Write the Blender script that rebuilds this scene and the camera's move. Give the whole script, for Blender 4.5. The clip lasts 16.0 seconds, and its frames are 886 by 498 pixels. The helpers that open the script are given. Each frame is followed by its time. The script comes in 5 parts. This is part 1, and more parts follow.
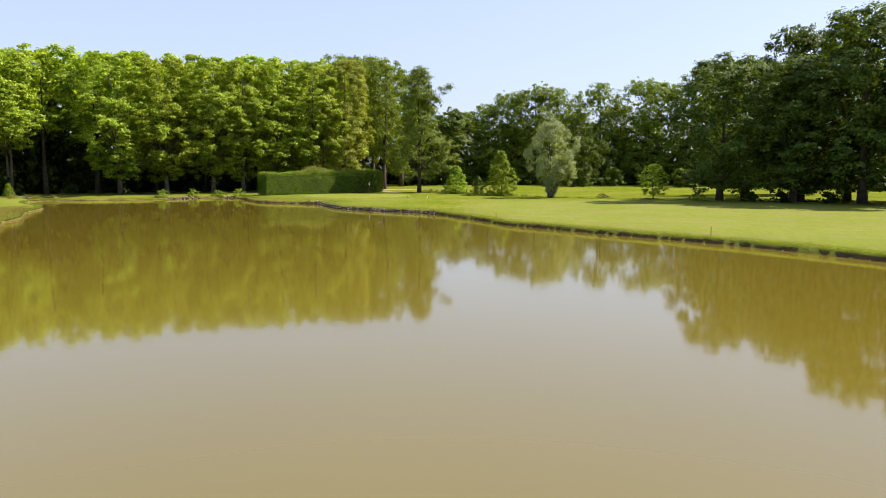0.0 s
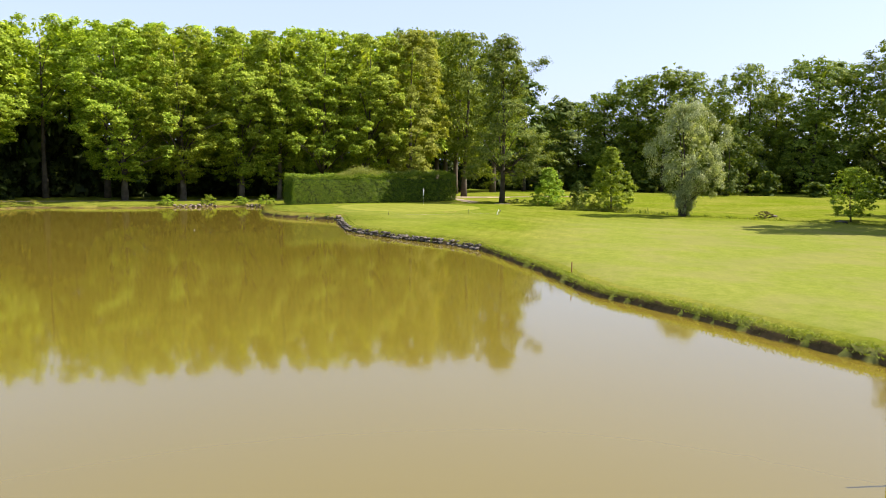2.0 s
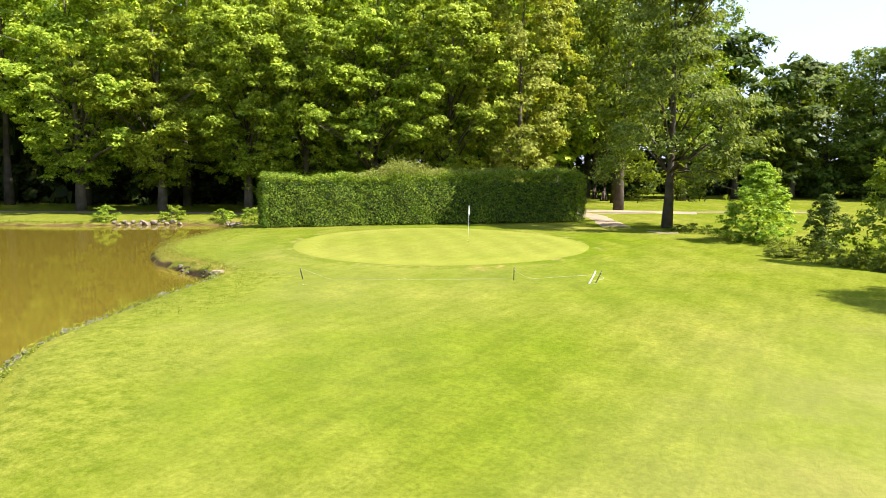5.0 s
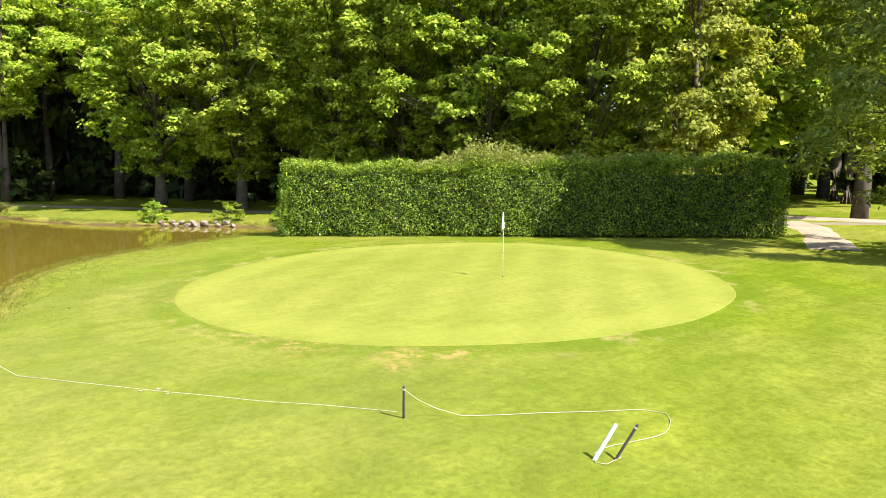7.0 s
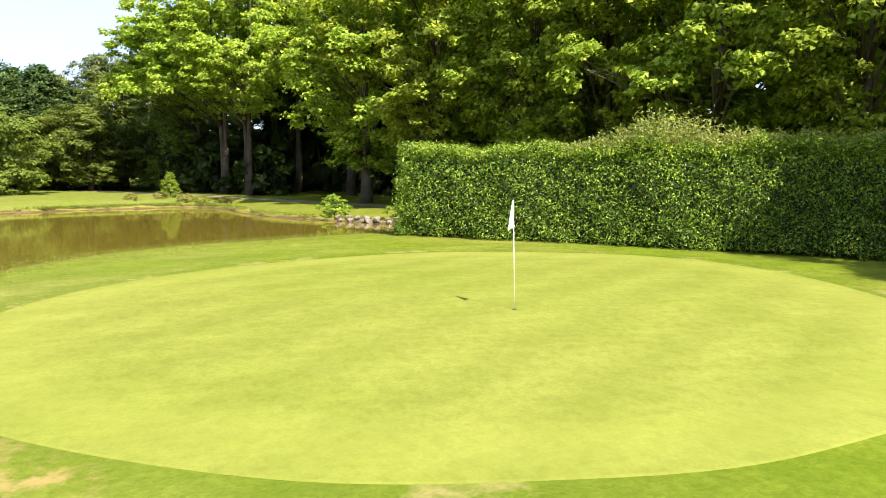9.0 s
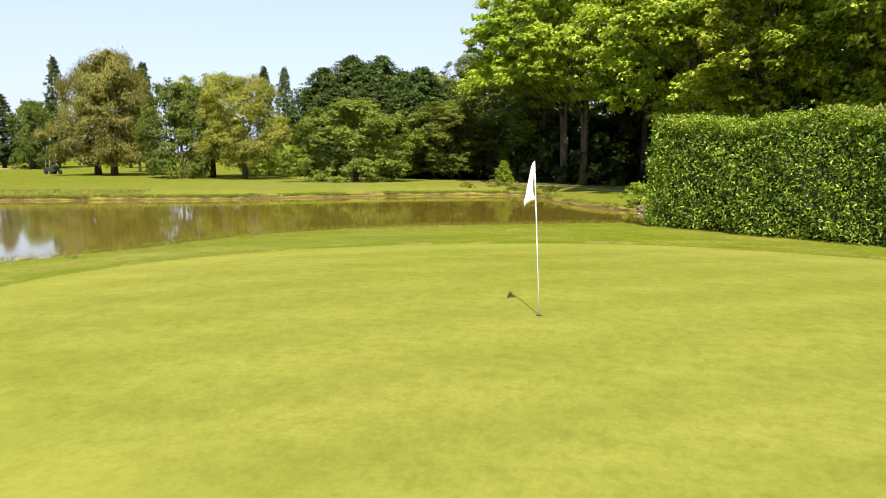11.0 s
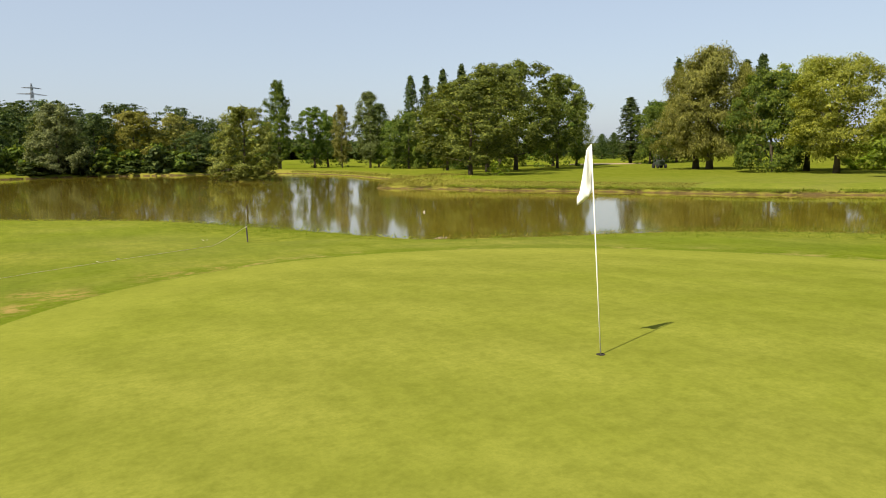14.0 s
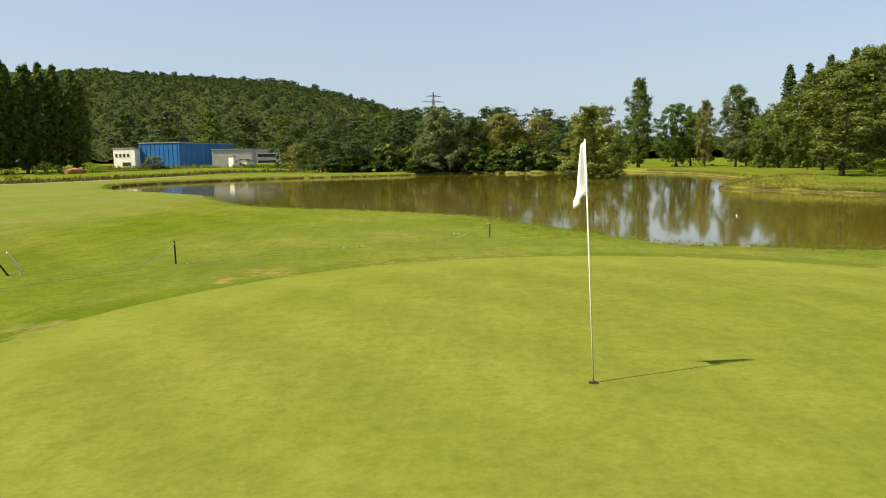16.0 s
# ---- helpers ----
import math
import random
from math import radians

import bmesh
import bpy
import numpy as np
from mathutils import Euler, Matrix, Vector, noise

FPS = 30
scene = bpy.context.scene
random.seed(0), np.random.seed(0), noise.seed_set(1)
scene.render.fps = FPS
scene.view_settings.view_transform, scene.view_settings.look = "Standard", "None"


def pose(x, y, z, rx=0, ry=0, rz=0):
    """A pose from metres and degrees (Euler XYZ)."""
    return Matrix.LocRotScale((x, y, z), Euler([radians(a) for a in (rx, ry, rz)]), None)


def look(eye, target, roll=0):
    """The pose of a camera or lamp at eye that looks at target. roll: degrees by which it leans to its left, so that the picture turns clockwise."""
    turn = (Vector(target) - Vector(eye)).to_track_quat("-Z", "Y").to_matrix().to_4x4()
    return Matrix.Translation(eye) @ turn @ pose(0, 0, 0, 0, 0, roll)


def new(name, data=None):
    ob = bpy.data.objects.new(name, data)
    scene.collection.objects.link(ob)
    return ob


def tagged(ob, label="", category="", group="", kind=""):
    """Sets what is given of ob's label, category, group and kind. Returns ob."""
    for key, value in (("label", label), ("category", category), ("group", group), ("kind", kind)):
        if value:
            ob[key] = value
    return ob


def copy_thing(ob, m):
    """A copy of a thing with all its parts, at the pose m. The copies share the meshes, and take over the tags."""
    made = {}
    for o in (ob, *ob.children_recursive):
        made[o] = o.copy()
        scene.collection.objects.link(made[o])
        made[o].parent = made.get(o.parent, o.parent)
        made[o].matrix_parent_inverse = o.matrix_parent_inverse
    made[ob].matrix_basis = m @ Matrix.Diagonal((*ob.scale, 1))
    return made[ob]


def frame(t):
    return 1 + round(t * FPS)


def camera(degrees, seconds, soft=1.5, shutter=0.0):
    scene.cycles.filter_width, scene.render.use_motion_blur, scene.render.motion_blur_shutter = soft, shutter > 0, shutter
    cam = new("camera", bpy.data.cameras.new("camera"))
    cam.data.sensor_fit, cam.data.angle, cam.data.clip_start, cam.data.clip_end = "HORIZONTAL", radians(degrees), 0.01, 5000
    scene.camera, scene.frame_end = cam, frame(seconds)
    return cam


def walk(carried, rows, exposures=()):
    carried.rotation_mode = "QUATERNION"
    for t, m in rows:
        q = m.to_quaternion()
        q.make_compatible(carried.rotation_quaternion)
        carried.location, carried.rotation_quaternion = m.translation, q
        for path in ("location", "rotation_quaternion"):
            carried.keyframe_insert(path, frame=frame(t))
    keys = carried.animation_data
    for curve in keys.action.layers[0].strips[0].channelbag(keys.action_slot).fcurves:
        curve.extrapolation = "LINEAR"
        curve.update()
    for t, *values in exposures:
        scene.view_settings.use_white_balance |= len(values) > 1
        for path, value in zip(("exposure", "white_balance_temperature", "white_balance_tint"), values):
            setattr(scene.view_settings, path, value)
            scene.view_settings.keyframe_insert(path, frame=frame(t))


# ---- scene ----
cam = camera(62.9, 16.0, soft=0.95)
PATH = [
    (0, (2.956, -6.073, 5.297), (2.883, -4.086, 5.077), 0.0),
    (0.5, (4.637, 2.651, 5.286), (4.476, 4.633, 5.066), 0.0),
    (1, (6.004, 11.611, 5.321), (5.753, 13.583, 5.104), 0.2),
    (1.5, (6.487, 21.059, 5.443), (6.164, 23.021, 5.225), 0.5),
    (2, (6.673, 30.39, 5.484), (6.267, 32.336, 5.266), 0.5),
    (2.5, (6.204, 39.822, 5.482), (5.719, 41.75, 5.263), 0.6),
    (3, (5.631, 49.31, 5.636), (5.064, 51.215, 5.414), 0.8),
    (3.2, (5.518, 52.714, 5.701), (4.919, 54.609, 5.479), 0.7),
    (5.3, (5.249, 84.488, 5.518), (4.21, 86.18, 5.282), 0.6),
    (5.5, (4.948, 86.999, 5.435), (3.854, 88.656, 5.198), 0.6),
    (6, (4.013, 92.693, 5.172), (2.79, 94.257, 4.936), 0.4),
    (6.5, (2.945, 97.585, 4.954), (1.605, 99.05, 4.715), 0.4),
    (7, (1.885, 101.806, 4.817), (0.424, 103.15, 4.572), 0.3),
    (7.5, (0.902, 105.788, 4.657), (-0.697, 106.963, 4.408), -0.1),
    (8, (0.053, 109.106, 4.395), (-1.661, 110.104, 4.144), -0.3),
    (8.2, (-0.293, 110.192, 4.254), (-2.049, 111.12, 4.011), -0.1),
    (10.3, (-3.273, 118.644, 3.245), (-5.257, 118.597, 3.001), 0.3),
    (10.5, (-3.62, 119.282, 3.206), (-5.598, 119.113, 2.961), 0.2),
    (11, (-4.329, 120.657, 3.13), (-6.262, 120.21, 2.882), 0.2),
    (11.5, (-5.102, 121.913, 3.074), (-6.949, 121.186, 2.823), 0.2),
    (12, (-5.909, 122.885, 3.042), (-7.642, 121.92, 2.788), 0.4),
    (12.5, (-6.835, 123.775, 3.035), (-8.407, 122.566, 2.779), -0.6),
    (13, (-7.704, 124.429, 3.014), (-9.1, 123.02, 2.759), -0.7),
    (13.5, (-8.643, 124.994, 2.998), (-9.825, 123.401, 2.745), -0.8),
    (14, (-9.542, 125.406, 2.991), (-10.503, 123.67, 2.738), -0.9),
    (14.5, (-10.5, 125.724, 2.968), (-11.22, 123.875, 2.718), -0.9),
    (15, (-11.414, 125.94, 2.957), (-11.911, 124.019, 2.71), -1.1),
    (15.5, (-12.338, 126.081, 2.949), (-12.59, 124.112, 2.703), -1.0),
    (16, (-13.201, 126.094, 2.92), (-13.209, 124.108, 2.68), -1.0),
]
EXPOSURES = [(0.0, 1.12, 6550, 19), (3, 1.45, 6550, 20), (6.0, 1.77, 6350, 16), (8.0, 1.78, 6150, 19), (10.5, 1.33, 6350, 20), (12.5, 1.03, 8000, 20), (14.5, 0.76, 7100, 8), (16.0, 0.75, 7000, 7)]
walk(cam, [(t, look(eye, target, roll)) for t, eye, target, roll in PATH], EXPOSURES)

# ---- light ----
SUN_TO = Vector((0.958 * math.cos(radians(49)), 0.287 * math.cos(radians(49)), math.sin(radians(49)))).normalized()
world = bpy.data.worlds.new("sky")
scene.world = world
world.use_nodes = True
_nt = world.node_tree
_sky = _nt.nodes.new("ShaderNodeTexSky")
_sky.sky_type, _sky.sun_disc = "NISHITA", False
_sky.sun_elevation, _sky.sun_rotation = radians(49), math.atan2(SUN_TO.x, SUN_TO.y)
_sky.air_density, _sky.dust_density, _sky.ozone_density = 1.0, 1.8, 2.0
_haze = _nt.nodes.new("ShaderNodeMix")
_haze.data_type = "RGBA"
_haze.inputs[0].default_value = 0.55
_haze.inputs[7].default_value = (3.75, 4.65, 6.25, 1)
_nt.links.new(_sky.outputs[0], _haze.inputs[6])
_nt.links.new(_haze.outputs[2], _nt.nodes["Background"].inputs[0])
_nt.nodes["Background"].inputs[1].default_value = 0.088
sun = new("sun", bpy.data.lights.new("sun", "SUN"))
sun.data.energy, sun.data.angle, sun.data.color = 4.7, radians(0.53), (1.0, 0.94, 0.82)
sun.matrix_world = look((0, 0, 60), Vector((0, 0, 60)) - SUN_TO)

# ---- materials ----


def material(name, rough=0.8, spec=0.3):
    m = bpy.data.materials.new(name)
    m.use_nodes = True
    b = m.node_tree.nodes["Principled BSDF"]
    b.inputs["Roughness"].default_value = rough
    b.inputs["Specular IOR Level"].default_value = spec
    return m, m.node_tree, b


def node(nt, kind, **inputs):
    n = nt.nodes.new(kind)
    for key, value in inputs.items():
        n.inputs[key.replace("_", " ")].default_value = value
    return n


def noise_tex(nt, scale, detail=4.0, rough=0.55, vec=None):
    n = node(nt, "ShaderNodeTexNoise", Scale=scale, Detail=detail, Roughness=rough)
    if vec is None:
        vec = nt.nodes.new("ShaderNodeNewGeometry").outputs["Position"]
    nt.links.new(vec, n.inputs["Vector"])
    return n.outputs["Fac"]


def ramp(nt, fac, stops):
    r = nt.nodes.new("ShaderNodeValToRGB")
    e = r.color_ramp.elements
    while len(e) < len(stops):
        e.new(0.5)
    for el, (p, c) in zip(e, stops):
        el.position, el.color = p, (*c, 1) if len(c) == 3 else c
    nt.links.new(fac, r.inputs["Fac"])
    return r.outputs["Color"]


def mixc(nt, fac, a, b, blend="MIX"):
    m = nt.nodes.new("ShaderNodeMix")
    m.data_type, m.blend_type = "RGBA", blend
    for v, i in ((fac, 0), (a, 6), (b, 7)):
        if isinstance(v, (int, float)):
            m.inputs[i].default_value = v
        elif isinstance(v, tuple):
            m.inputs[i].default_value = (*v, 1)
        else:
            nt.links.new(v, m.inputs[i])
    return m.outputs[2]


def calc(nt, op, a, b=0.0):
    m = nt.nodes.new("ShaderNodeMath")
    m.operation = op
    for i, v in enumerate((a, b)):
        if isinstance(v, (int, float)):
            m.inputs[i].default_value = v
        else:
            nt.links.new(v, m.inputs[i])
    return m.outputs[0]


def bump(nt, b, height, strength, distance):
    n = node(nt, "ShaderNodeBump", Strength=strength, Distance=distance)
    nt.links.new(height, n.inputs["Height"])
    nt.links.new(n.outputs[0], b.inputs["Normal"])


def attribute(nt, name):
    n = nt.nodes.new("ShaderNodeAttribute")
    n.attribute_name = name
    return n.outputs["Fac"]


def leaf_material(name, dark, light, glow=0.35, rough=0.5):
    """Foliage: leaf by leaf colour, some light passing through."""
    m, nt, b = material(name, rough + 0.08, 0.13)
    rnd = nt.nodes.new("ShaderNodeNewGeometry").outputs["Random Per Island"]
    tree = nt.nodes.new("ShaderNodeObjectInfo").outputs["Random"]
    col = ramp(nt, rnd, [(0.0, tuple(0.8 * c for c in dark)), (0.45, dark), (1.0, light)])
    big = noise_tex(nt, 0.35, 2.0)
    col = mixc(nt, calc(nt, "MULTIPLY", big, 0.3), col, dark)
    hue = node(nt, "ShaderNodeHueSaturation")
    nt.links.new(calc(nt, "ADD", calc(nt, "MULTIPLY", tree, 0.018), 0.496), hue.inputs["Hue"])
    nt.links.new(calc(nt, "ADD", calc(nt, "MULTIPLY", tree, 0.25), 0.9), hue.inputs["Value"])
    nt.links.new(col, hue.inputs["Color"])
    nt.links.new(hue.outputs[0], b.inputs["Base Color"])
    tr = nt.nodes.new("ShaderNodeBsdfTranslucent")
    warm = mixc(nt, 1.0, hue.outputs[0], (1.45, 1.4, 0.4), "MULTIPLY")
    nt.links.new(warm, tr.inputs["Color"])
    mix = nt.nodes.new("ShaderNodeMixShader")
    mix.inputs[0].default_value = glow
    nt.links.new(b.outputs[0], mix.inputs[1])
    nt.links.new(tr.outputs[0], mix.inputs[2])
    nt.links.new(mix.outputs[0], nt.nodes["Material Output"].inputs["Surface"])
    return m


LEAF = {
    "plane": leaf_material("plane_leaves", (0.196, 0.272, 0.022), (0.55, 0.615, 0.078), 0.46),
    "plane_pale": leaf_material("pale_plane_leaves", (0.21, 0.25, 0.030), (0.47, 0.50, 0.095), 0.40),
    "dark": leaf_material("dark_leaves", (0.055, 0.092, 0.012), (0.185, 0.225, 0.030), 0.32),
    "ash": leaf_material("ash_leaves", (0.092, 0.132, 0.016), (0.245, 0.285, 0.040), 0.36),
    "line": leaf_material("broad_tree_leaves", (0.115, 0.170, 0.018), (0.325, 0.39, 0.050), 0.37),
    "tall_ash": leaf_material("pale_ash_leaves", (0.105, 0.150, 0.022), (0.285, 0.33, 0.056), 0.4),
    "willow": leaf_material("silver_willow_leaves", (0.20, 0.24, 0.118), (0.50, 0.54, 0.30), 0.38),
    "weeping": leaf_material("weeping_birch_leaves", (0.122, 0.122, 0.030), (0.31, 0.29, 0.076), 0.35),
    "yellow": leaf_material("yellow_green_leaves", (0.155, 0.175, 0.026), (0.40, 0.40, 0.068), 0.38),
    "conifer": leaf_material("conifer_needles", (0.032, 0.058, 0.012), (0.115, 0.155, 0.030), 0.2),
    "birch": leaf_material("grey_green_birch_leaves", (0.085, 0.115, 0.036), (0.22, 0.26, 0.088), 0.35),
    # Darkened leaf colour: the deep shade inside the wood is put into it.
    "under": leaf_material("wood_shade_leaves", (0.030, 0.048, 0.010), (0.095, 0.12, 0.020), 0.28),
    "poplar": leaf_material("poplar_leaves", (0.036, 0.060, 0.016), (0.125, 0.155, 0.044), 0.3),
    "young": leaf_material("young_tree_leaves", (0.16, 0.235, 0.02), (0.41, 0.49, 0.060), 0.45),
    # Wide leaf tones carry gaps and highlights; hedge_top puts sunlight into its colour.
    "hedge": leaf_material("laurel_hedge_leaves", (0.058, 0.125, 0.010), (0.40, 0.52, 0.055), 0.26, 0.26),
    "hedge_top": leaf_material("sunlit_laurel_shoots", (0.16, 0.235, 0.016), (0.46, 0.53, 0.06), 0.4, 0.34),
    "wild": leaf_material("wild_hedge_flowers", (0.17, 0.20, 0.04), (0.38, 0.40, 0.12), 0.38),
    "tuft": leaf_material("bank_grass", (0.145, 0.185, 0.020), (0.32, 0.35, 0.058), 0.4, 0.7),
    "rough_turf": leaf_material("rough_turf_blades", (0.075, 0.110, 0.008), (0.19, 0.22, 0.022), 0.35, 0.8),
    "dry_tuft": leaf_material("dry_bank_grass", (0.16, 0.155, 0.03), (0.36, 0.32, 0.08), 0.4, 0.7),
    "meadow": leaf_material("tan_meadow_grass", (0.14, 0.125, 0.028), (0.31, 0.27, 0.066), 0.35, 0.75),
    "grey_willow": leaf_material("grey_willow_leaves", (0.10, 0.122, 0.044), (0.25, 0.28, 0.115), 0.3),
    "islet": leaf_material("olive_willow_leaves", (0.11, 0.125, 0.026), (0.28, 0.285, 0.070), 0.36),
    "gold": leaf_material("golden_willow_leaves", (0.135, 0.135, 0.024), (0.34, 0.32, 0.058), 0.36),
    "oak": leaf_material("oak_leaves", (0.075, 0.097, 0.018), (0.225, 0.245, 0.045), 0.34),
    "reed": leaf_material("dry_reeds", (0.085, 0.075, 0.024), (0.20, 0.17, 0.06), 0.3, 0.7),
    "wood": leaf_material("far_wood_foliage", (0.022, 0.038, 0.010), (0.080, 0.105, 0.024), 0.25, 0.9),
}


def plain(name, col, rough=0.8, scale=3.0, vary=0.25, spec=0.3, bumpy=0.0, metal=0.0):
    m, nt, b = material(name, rough, spec)
    f = noise_tex(nt, scale, 6.0)
    fine = noise_tex(nt, scale * 9, 3.0)
    lo, hi = tuple(c * (1 - vary) for c in col), tuple(min(1, c * (1 + vary)) for c in col)
    c = ramp(nt, f, [(0.3, lo), (0.7, hi)])
    c = mixc(nt, calc(nt, "MULTIPLY", fine, 0.35), c, lo)
    nt.links.new(c, b.inputs["Base Color"])
    b.inputs["Metallic"].default_value = metal
    if bumpy:
        bump(nt, b, fine, 0.6, bumpy)
    return m


BARK = plain("grey_bark", (0.075, 0.06, 0.042), 0.9, 1.2, 0.45, bumpy=0.03)
BARK_PALE = plain("mottled_plane_bark", (0.125, 0.105, 0.07), 0.85, 1.0, 0.5, bumpy=0.02)
STONE = plain("grey_bank_stone", (0.115, 0.10, 0.075), 0.9, 2.0, 0.45, bumpy=0.03)
STONE_PALE = plain("pale_pink_stone", (0.20, 0.16, 0.12), 0.9, 2.0, 0.4, bumpy=0.03)
DARK_CORE = plain("hedge_inner_dark", (0.03, 0.035, 0.015), 0.95, 3.0, 0.4)
SAND = plain("sandy_path", (0.27, 0.215, 0.14), 0.95, 0.7, 0.25, bumpy=0.01)
# Darker than the sandy path: shade from overhanging trees is painted into the brown.
EARTH = plain("shaded_earth_path", (0.17, 0.135, 0.09), 0.95, 0.7, 0.3, bumpy=0.01)
WHITE = plain("white_paint", (0.80, 0.80, 0.78), 0.5, 4.0, 0.04)
CLOTH = plain("white_flag_cloth", (0.82, 0.82, 0.80), 0.8, 6.0, 0.04)
BLACKWOOD = plain("dark_stained_post", (0.05, 0.045, 0.04), 0.8, 6.0, 0.4)
RUSTWOOD = plain("red_brown_stake", (0.20, 0.06, 0.035), 0.8, 6.0, 0.4)
ROPE = plain("pale_rope", (0.38, 0.36, 0.26), 0.9, 30.0, 0.2)
DARKHOLE = plain("cup_inner_dark", (0.025, 0.02, 0.015), 0.95, 8.0, 0.2)
RED_EARTH = plain("red_earth", (0.33, 0.15, 0.08), 0.95, 1.0, 0.4, bumpy=0.05)
BLUE = plain("blue_cladding", (0.022, 0.14, 0.36), 0.5, 0.4, 0.12)
RENDERW = plain("white_render", (0.82, 0.77, 0.65), 0.85, 0.5, 0.1)
GREYWALL = plain("grey_render", (0.42, 0.39, 0.36), 0.85, 0.5, 0.12)
ROOFGREY = plain("grey_flat_roof", (0.26, 0.25, 0.24), 0.9, 0.5, 0.2)
GLASSDARK = plain("dark_window", (0.03, 0.035, 0.04), 0.15, 1.0, 0.2, spec=0.6)
STEEL = plain("galvanised_steel", (0.36, 0.37, 0.38), 0.5, 2.0, 0.15, metal=0.6)
GREENPAINT = plain("green_machine_paint", (0.030, 0.046, 0.030), 0.4, 2.0, 0.2, spec=0.5)
HILL, nt_, b_ = material("woodland_canopy", 0.95, 0.05)
hc_ = ramp(nt_, noise_tex(nt_, 0.22, 5.0, 0.7), [(0.3, (0.014, 0.024, 0.007)), (0.7, (0.060, 0.080, 0.020))])
hc_ = mixc(nt_, ramp(nt_, noise_tex(nt_, 0.012, 3.0), [(0.5, (0, 0, 0)), (0.68, (0.6,) * 3)]), hc_, (0.075, 0.075, 0.02))
nt_.links.new(hc_, b_.inputs["Base Color"])
bump(nt_, b_, noise_tex(nt_, 0.6, 5.0, 0.8), 1.0, 1.2)
RUBBER = plain("black_rubber", (0.02, 0.02, 0.02), 0.8, 5.0, 0.2)


def grass_material(name, lush, pale, dry, dryness, stripes, fine):
    m, nt, b = material(name, 0.95, 0.0)
    pos = nt.nodes.new("ShaderNodeNewGeometry").outputs["Position"]
    big = noise_tex(nt, 0.09, 4.0, 0.6, pos)
    mid = noise_tex(nt, 0.7, 5.0, 0.65, pos)
    small = noise_tex(nt, fine, 5.0, 0.75, pos)
    col = ramp(nt, mid, [(0.28, lush), (0.72, pale)])
    col = mixc(nt, ramp(nt, big, [(0.38, (0, 0, 0)), (0.70, (dryness,) * 3)]), col, dry)
    if stripes:
        w = node(nt, "ShaderNodeTexWave", Scale=stripes, Distortion=1.5, Detail=2.0)
        w.inputs["Detail Scale"].default_value = 0.6
        mp = node(nt, "ShaderNodeMapping", Rotation=(0, 0, radians(-38)))
        nt.links.new(pos, mp.inputs["Vector"])
        nt.links.new(mp.outputs[0], w.inputs["Vector"])
        col = mixc(nt, calc(nt, "MULTIPLY", w.outputs["Fac"], 0.2), col, tuple(0.55 * c for c in lush))
    mp = node(nt, "ShaderNodeMapping", Rotation=(0, 0, radians(24)), Scale=(1.0, 0.16, 1.0))
    nt.links.new(pos, mp.inputs["Vector"])
    streak = noise_tex(nt, 1.6, 4.0, 0.7, mp.outputs[0])
    col = mixc(nt, ramp(nt, streak, [(0.40, (0, 0, 0)), (0.66, (0.40 if fine < 9 else 0.24,) * 3)]), col, tuple(0.62 * c for c in lush))
    tread = noise_tex(nt, fine * 0.28, 4.0, 0.7, pos)
    col = mixc(nt, ramp(nt, tread, [(0.42, (0, 0, 0)), (0.72, (0.42 if fine < 9 else 0.36,) * 3)]), col, tuple(0.5 * c for c in lush))
    col = mixc(nt, ramp(nt, small, [(0.38, (0, 0, 0)), (0.70 if fine < 9 else 0.75, (0.6 if fine < 9 else 0.36,) * 3)]), col, tuple(0.45 * c for c in lush))
    return m, nt, b, col, small


LUSH, PALE, DRY = (0.100, 0.147, 0.008), (0.182, 0.216, 0.017), (0.255, 0.240, 0.048)
GROUND, nt_, b_, col_, small_ = grass_material("mown_grass", LUSH, PALE, DRY, 0.9, 0.11, 7.0)
rough_ = attribute(nt_, "rough")
soil_ = ramp(nt_, attribute(nt_, "soil"), [(0.35, (0, 0, 0)), (0.8, (1, 1, 1))])
patch_ = noise_tex(nt_, 1.3, 5.0, 0.7)
col_ = mixc(nt_, calc(nt_, "MULTIPLY", rough_, ramp(nt_, patch_, [(0.3, (0.2,) * 3), (0.6, (1,) * 3)])), col_, (0.215, 0.185, 0.042))
fairway_ = ramp(nt_, noise_tex(nt_, 1.1, 6.0, 0.75), [(0.34, (0.072, 0.096, 0.008)), (0.66, (0.150, 0.165, 0.022))])
col_ = mixc(nt_, calc(nt_, "MULTIPLY", attribute(nt_, "dull"), 0.8), col_, fairway_)
thin_ = ramp(nt_, noise_tex(nt_, 1.7, 6.0, 0.78), [(0.33, (0.122, 0.152, 0.024)), (0.52, (0.160, 0.186, 0.036)), (0.70, (0.190, 0.202, 0.052))])
tan_ = ramp(nt_, noise_tex(nt_, 0.17, 5.0, 0.65), [(0.44, (0, 0, 0)), (0.60, (0.8,) * 3)])
thin_ = mixc(nt_, tan_, thin_, (0.186, 0.178, 0.062))
col_ = mixc(nt_, calc(nt_, "MULTIPLY", attribute(nt_, "pale"), 0.75), col_, thin_)
col_ = mixc(nt_, calc(nt_, "MULTIPLY", attribute(nt_, "ring"), 0.50), col_, (0.060, 0.102, 0.005))
tuft_ = ramp(nt_, noise_tex(nt_, 2.6, 6.0, 0.8), [(0.36, (0.055, 0.088, 0.005)), (0.62, (0.215, 0.225, 0.032))])
tuft_ = mixc(nt_, ramp(nt_, noise_tex(nt_, 11.0, 4.0, 0.8), [(0.36, (0.5,) * 3), (0.54, (0, 0, 0))]), tuft_, (0.040, 0.066, 0.004))
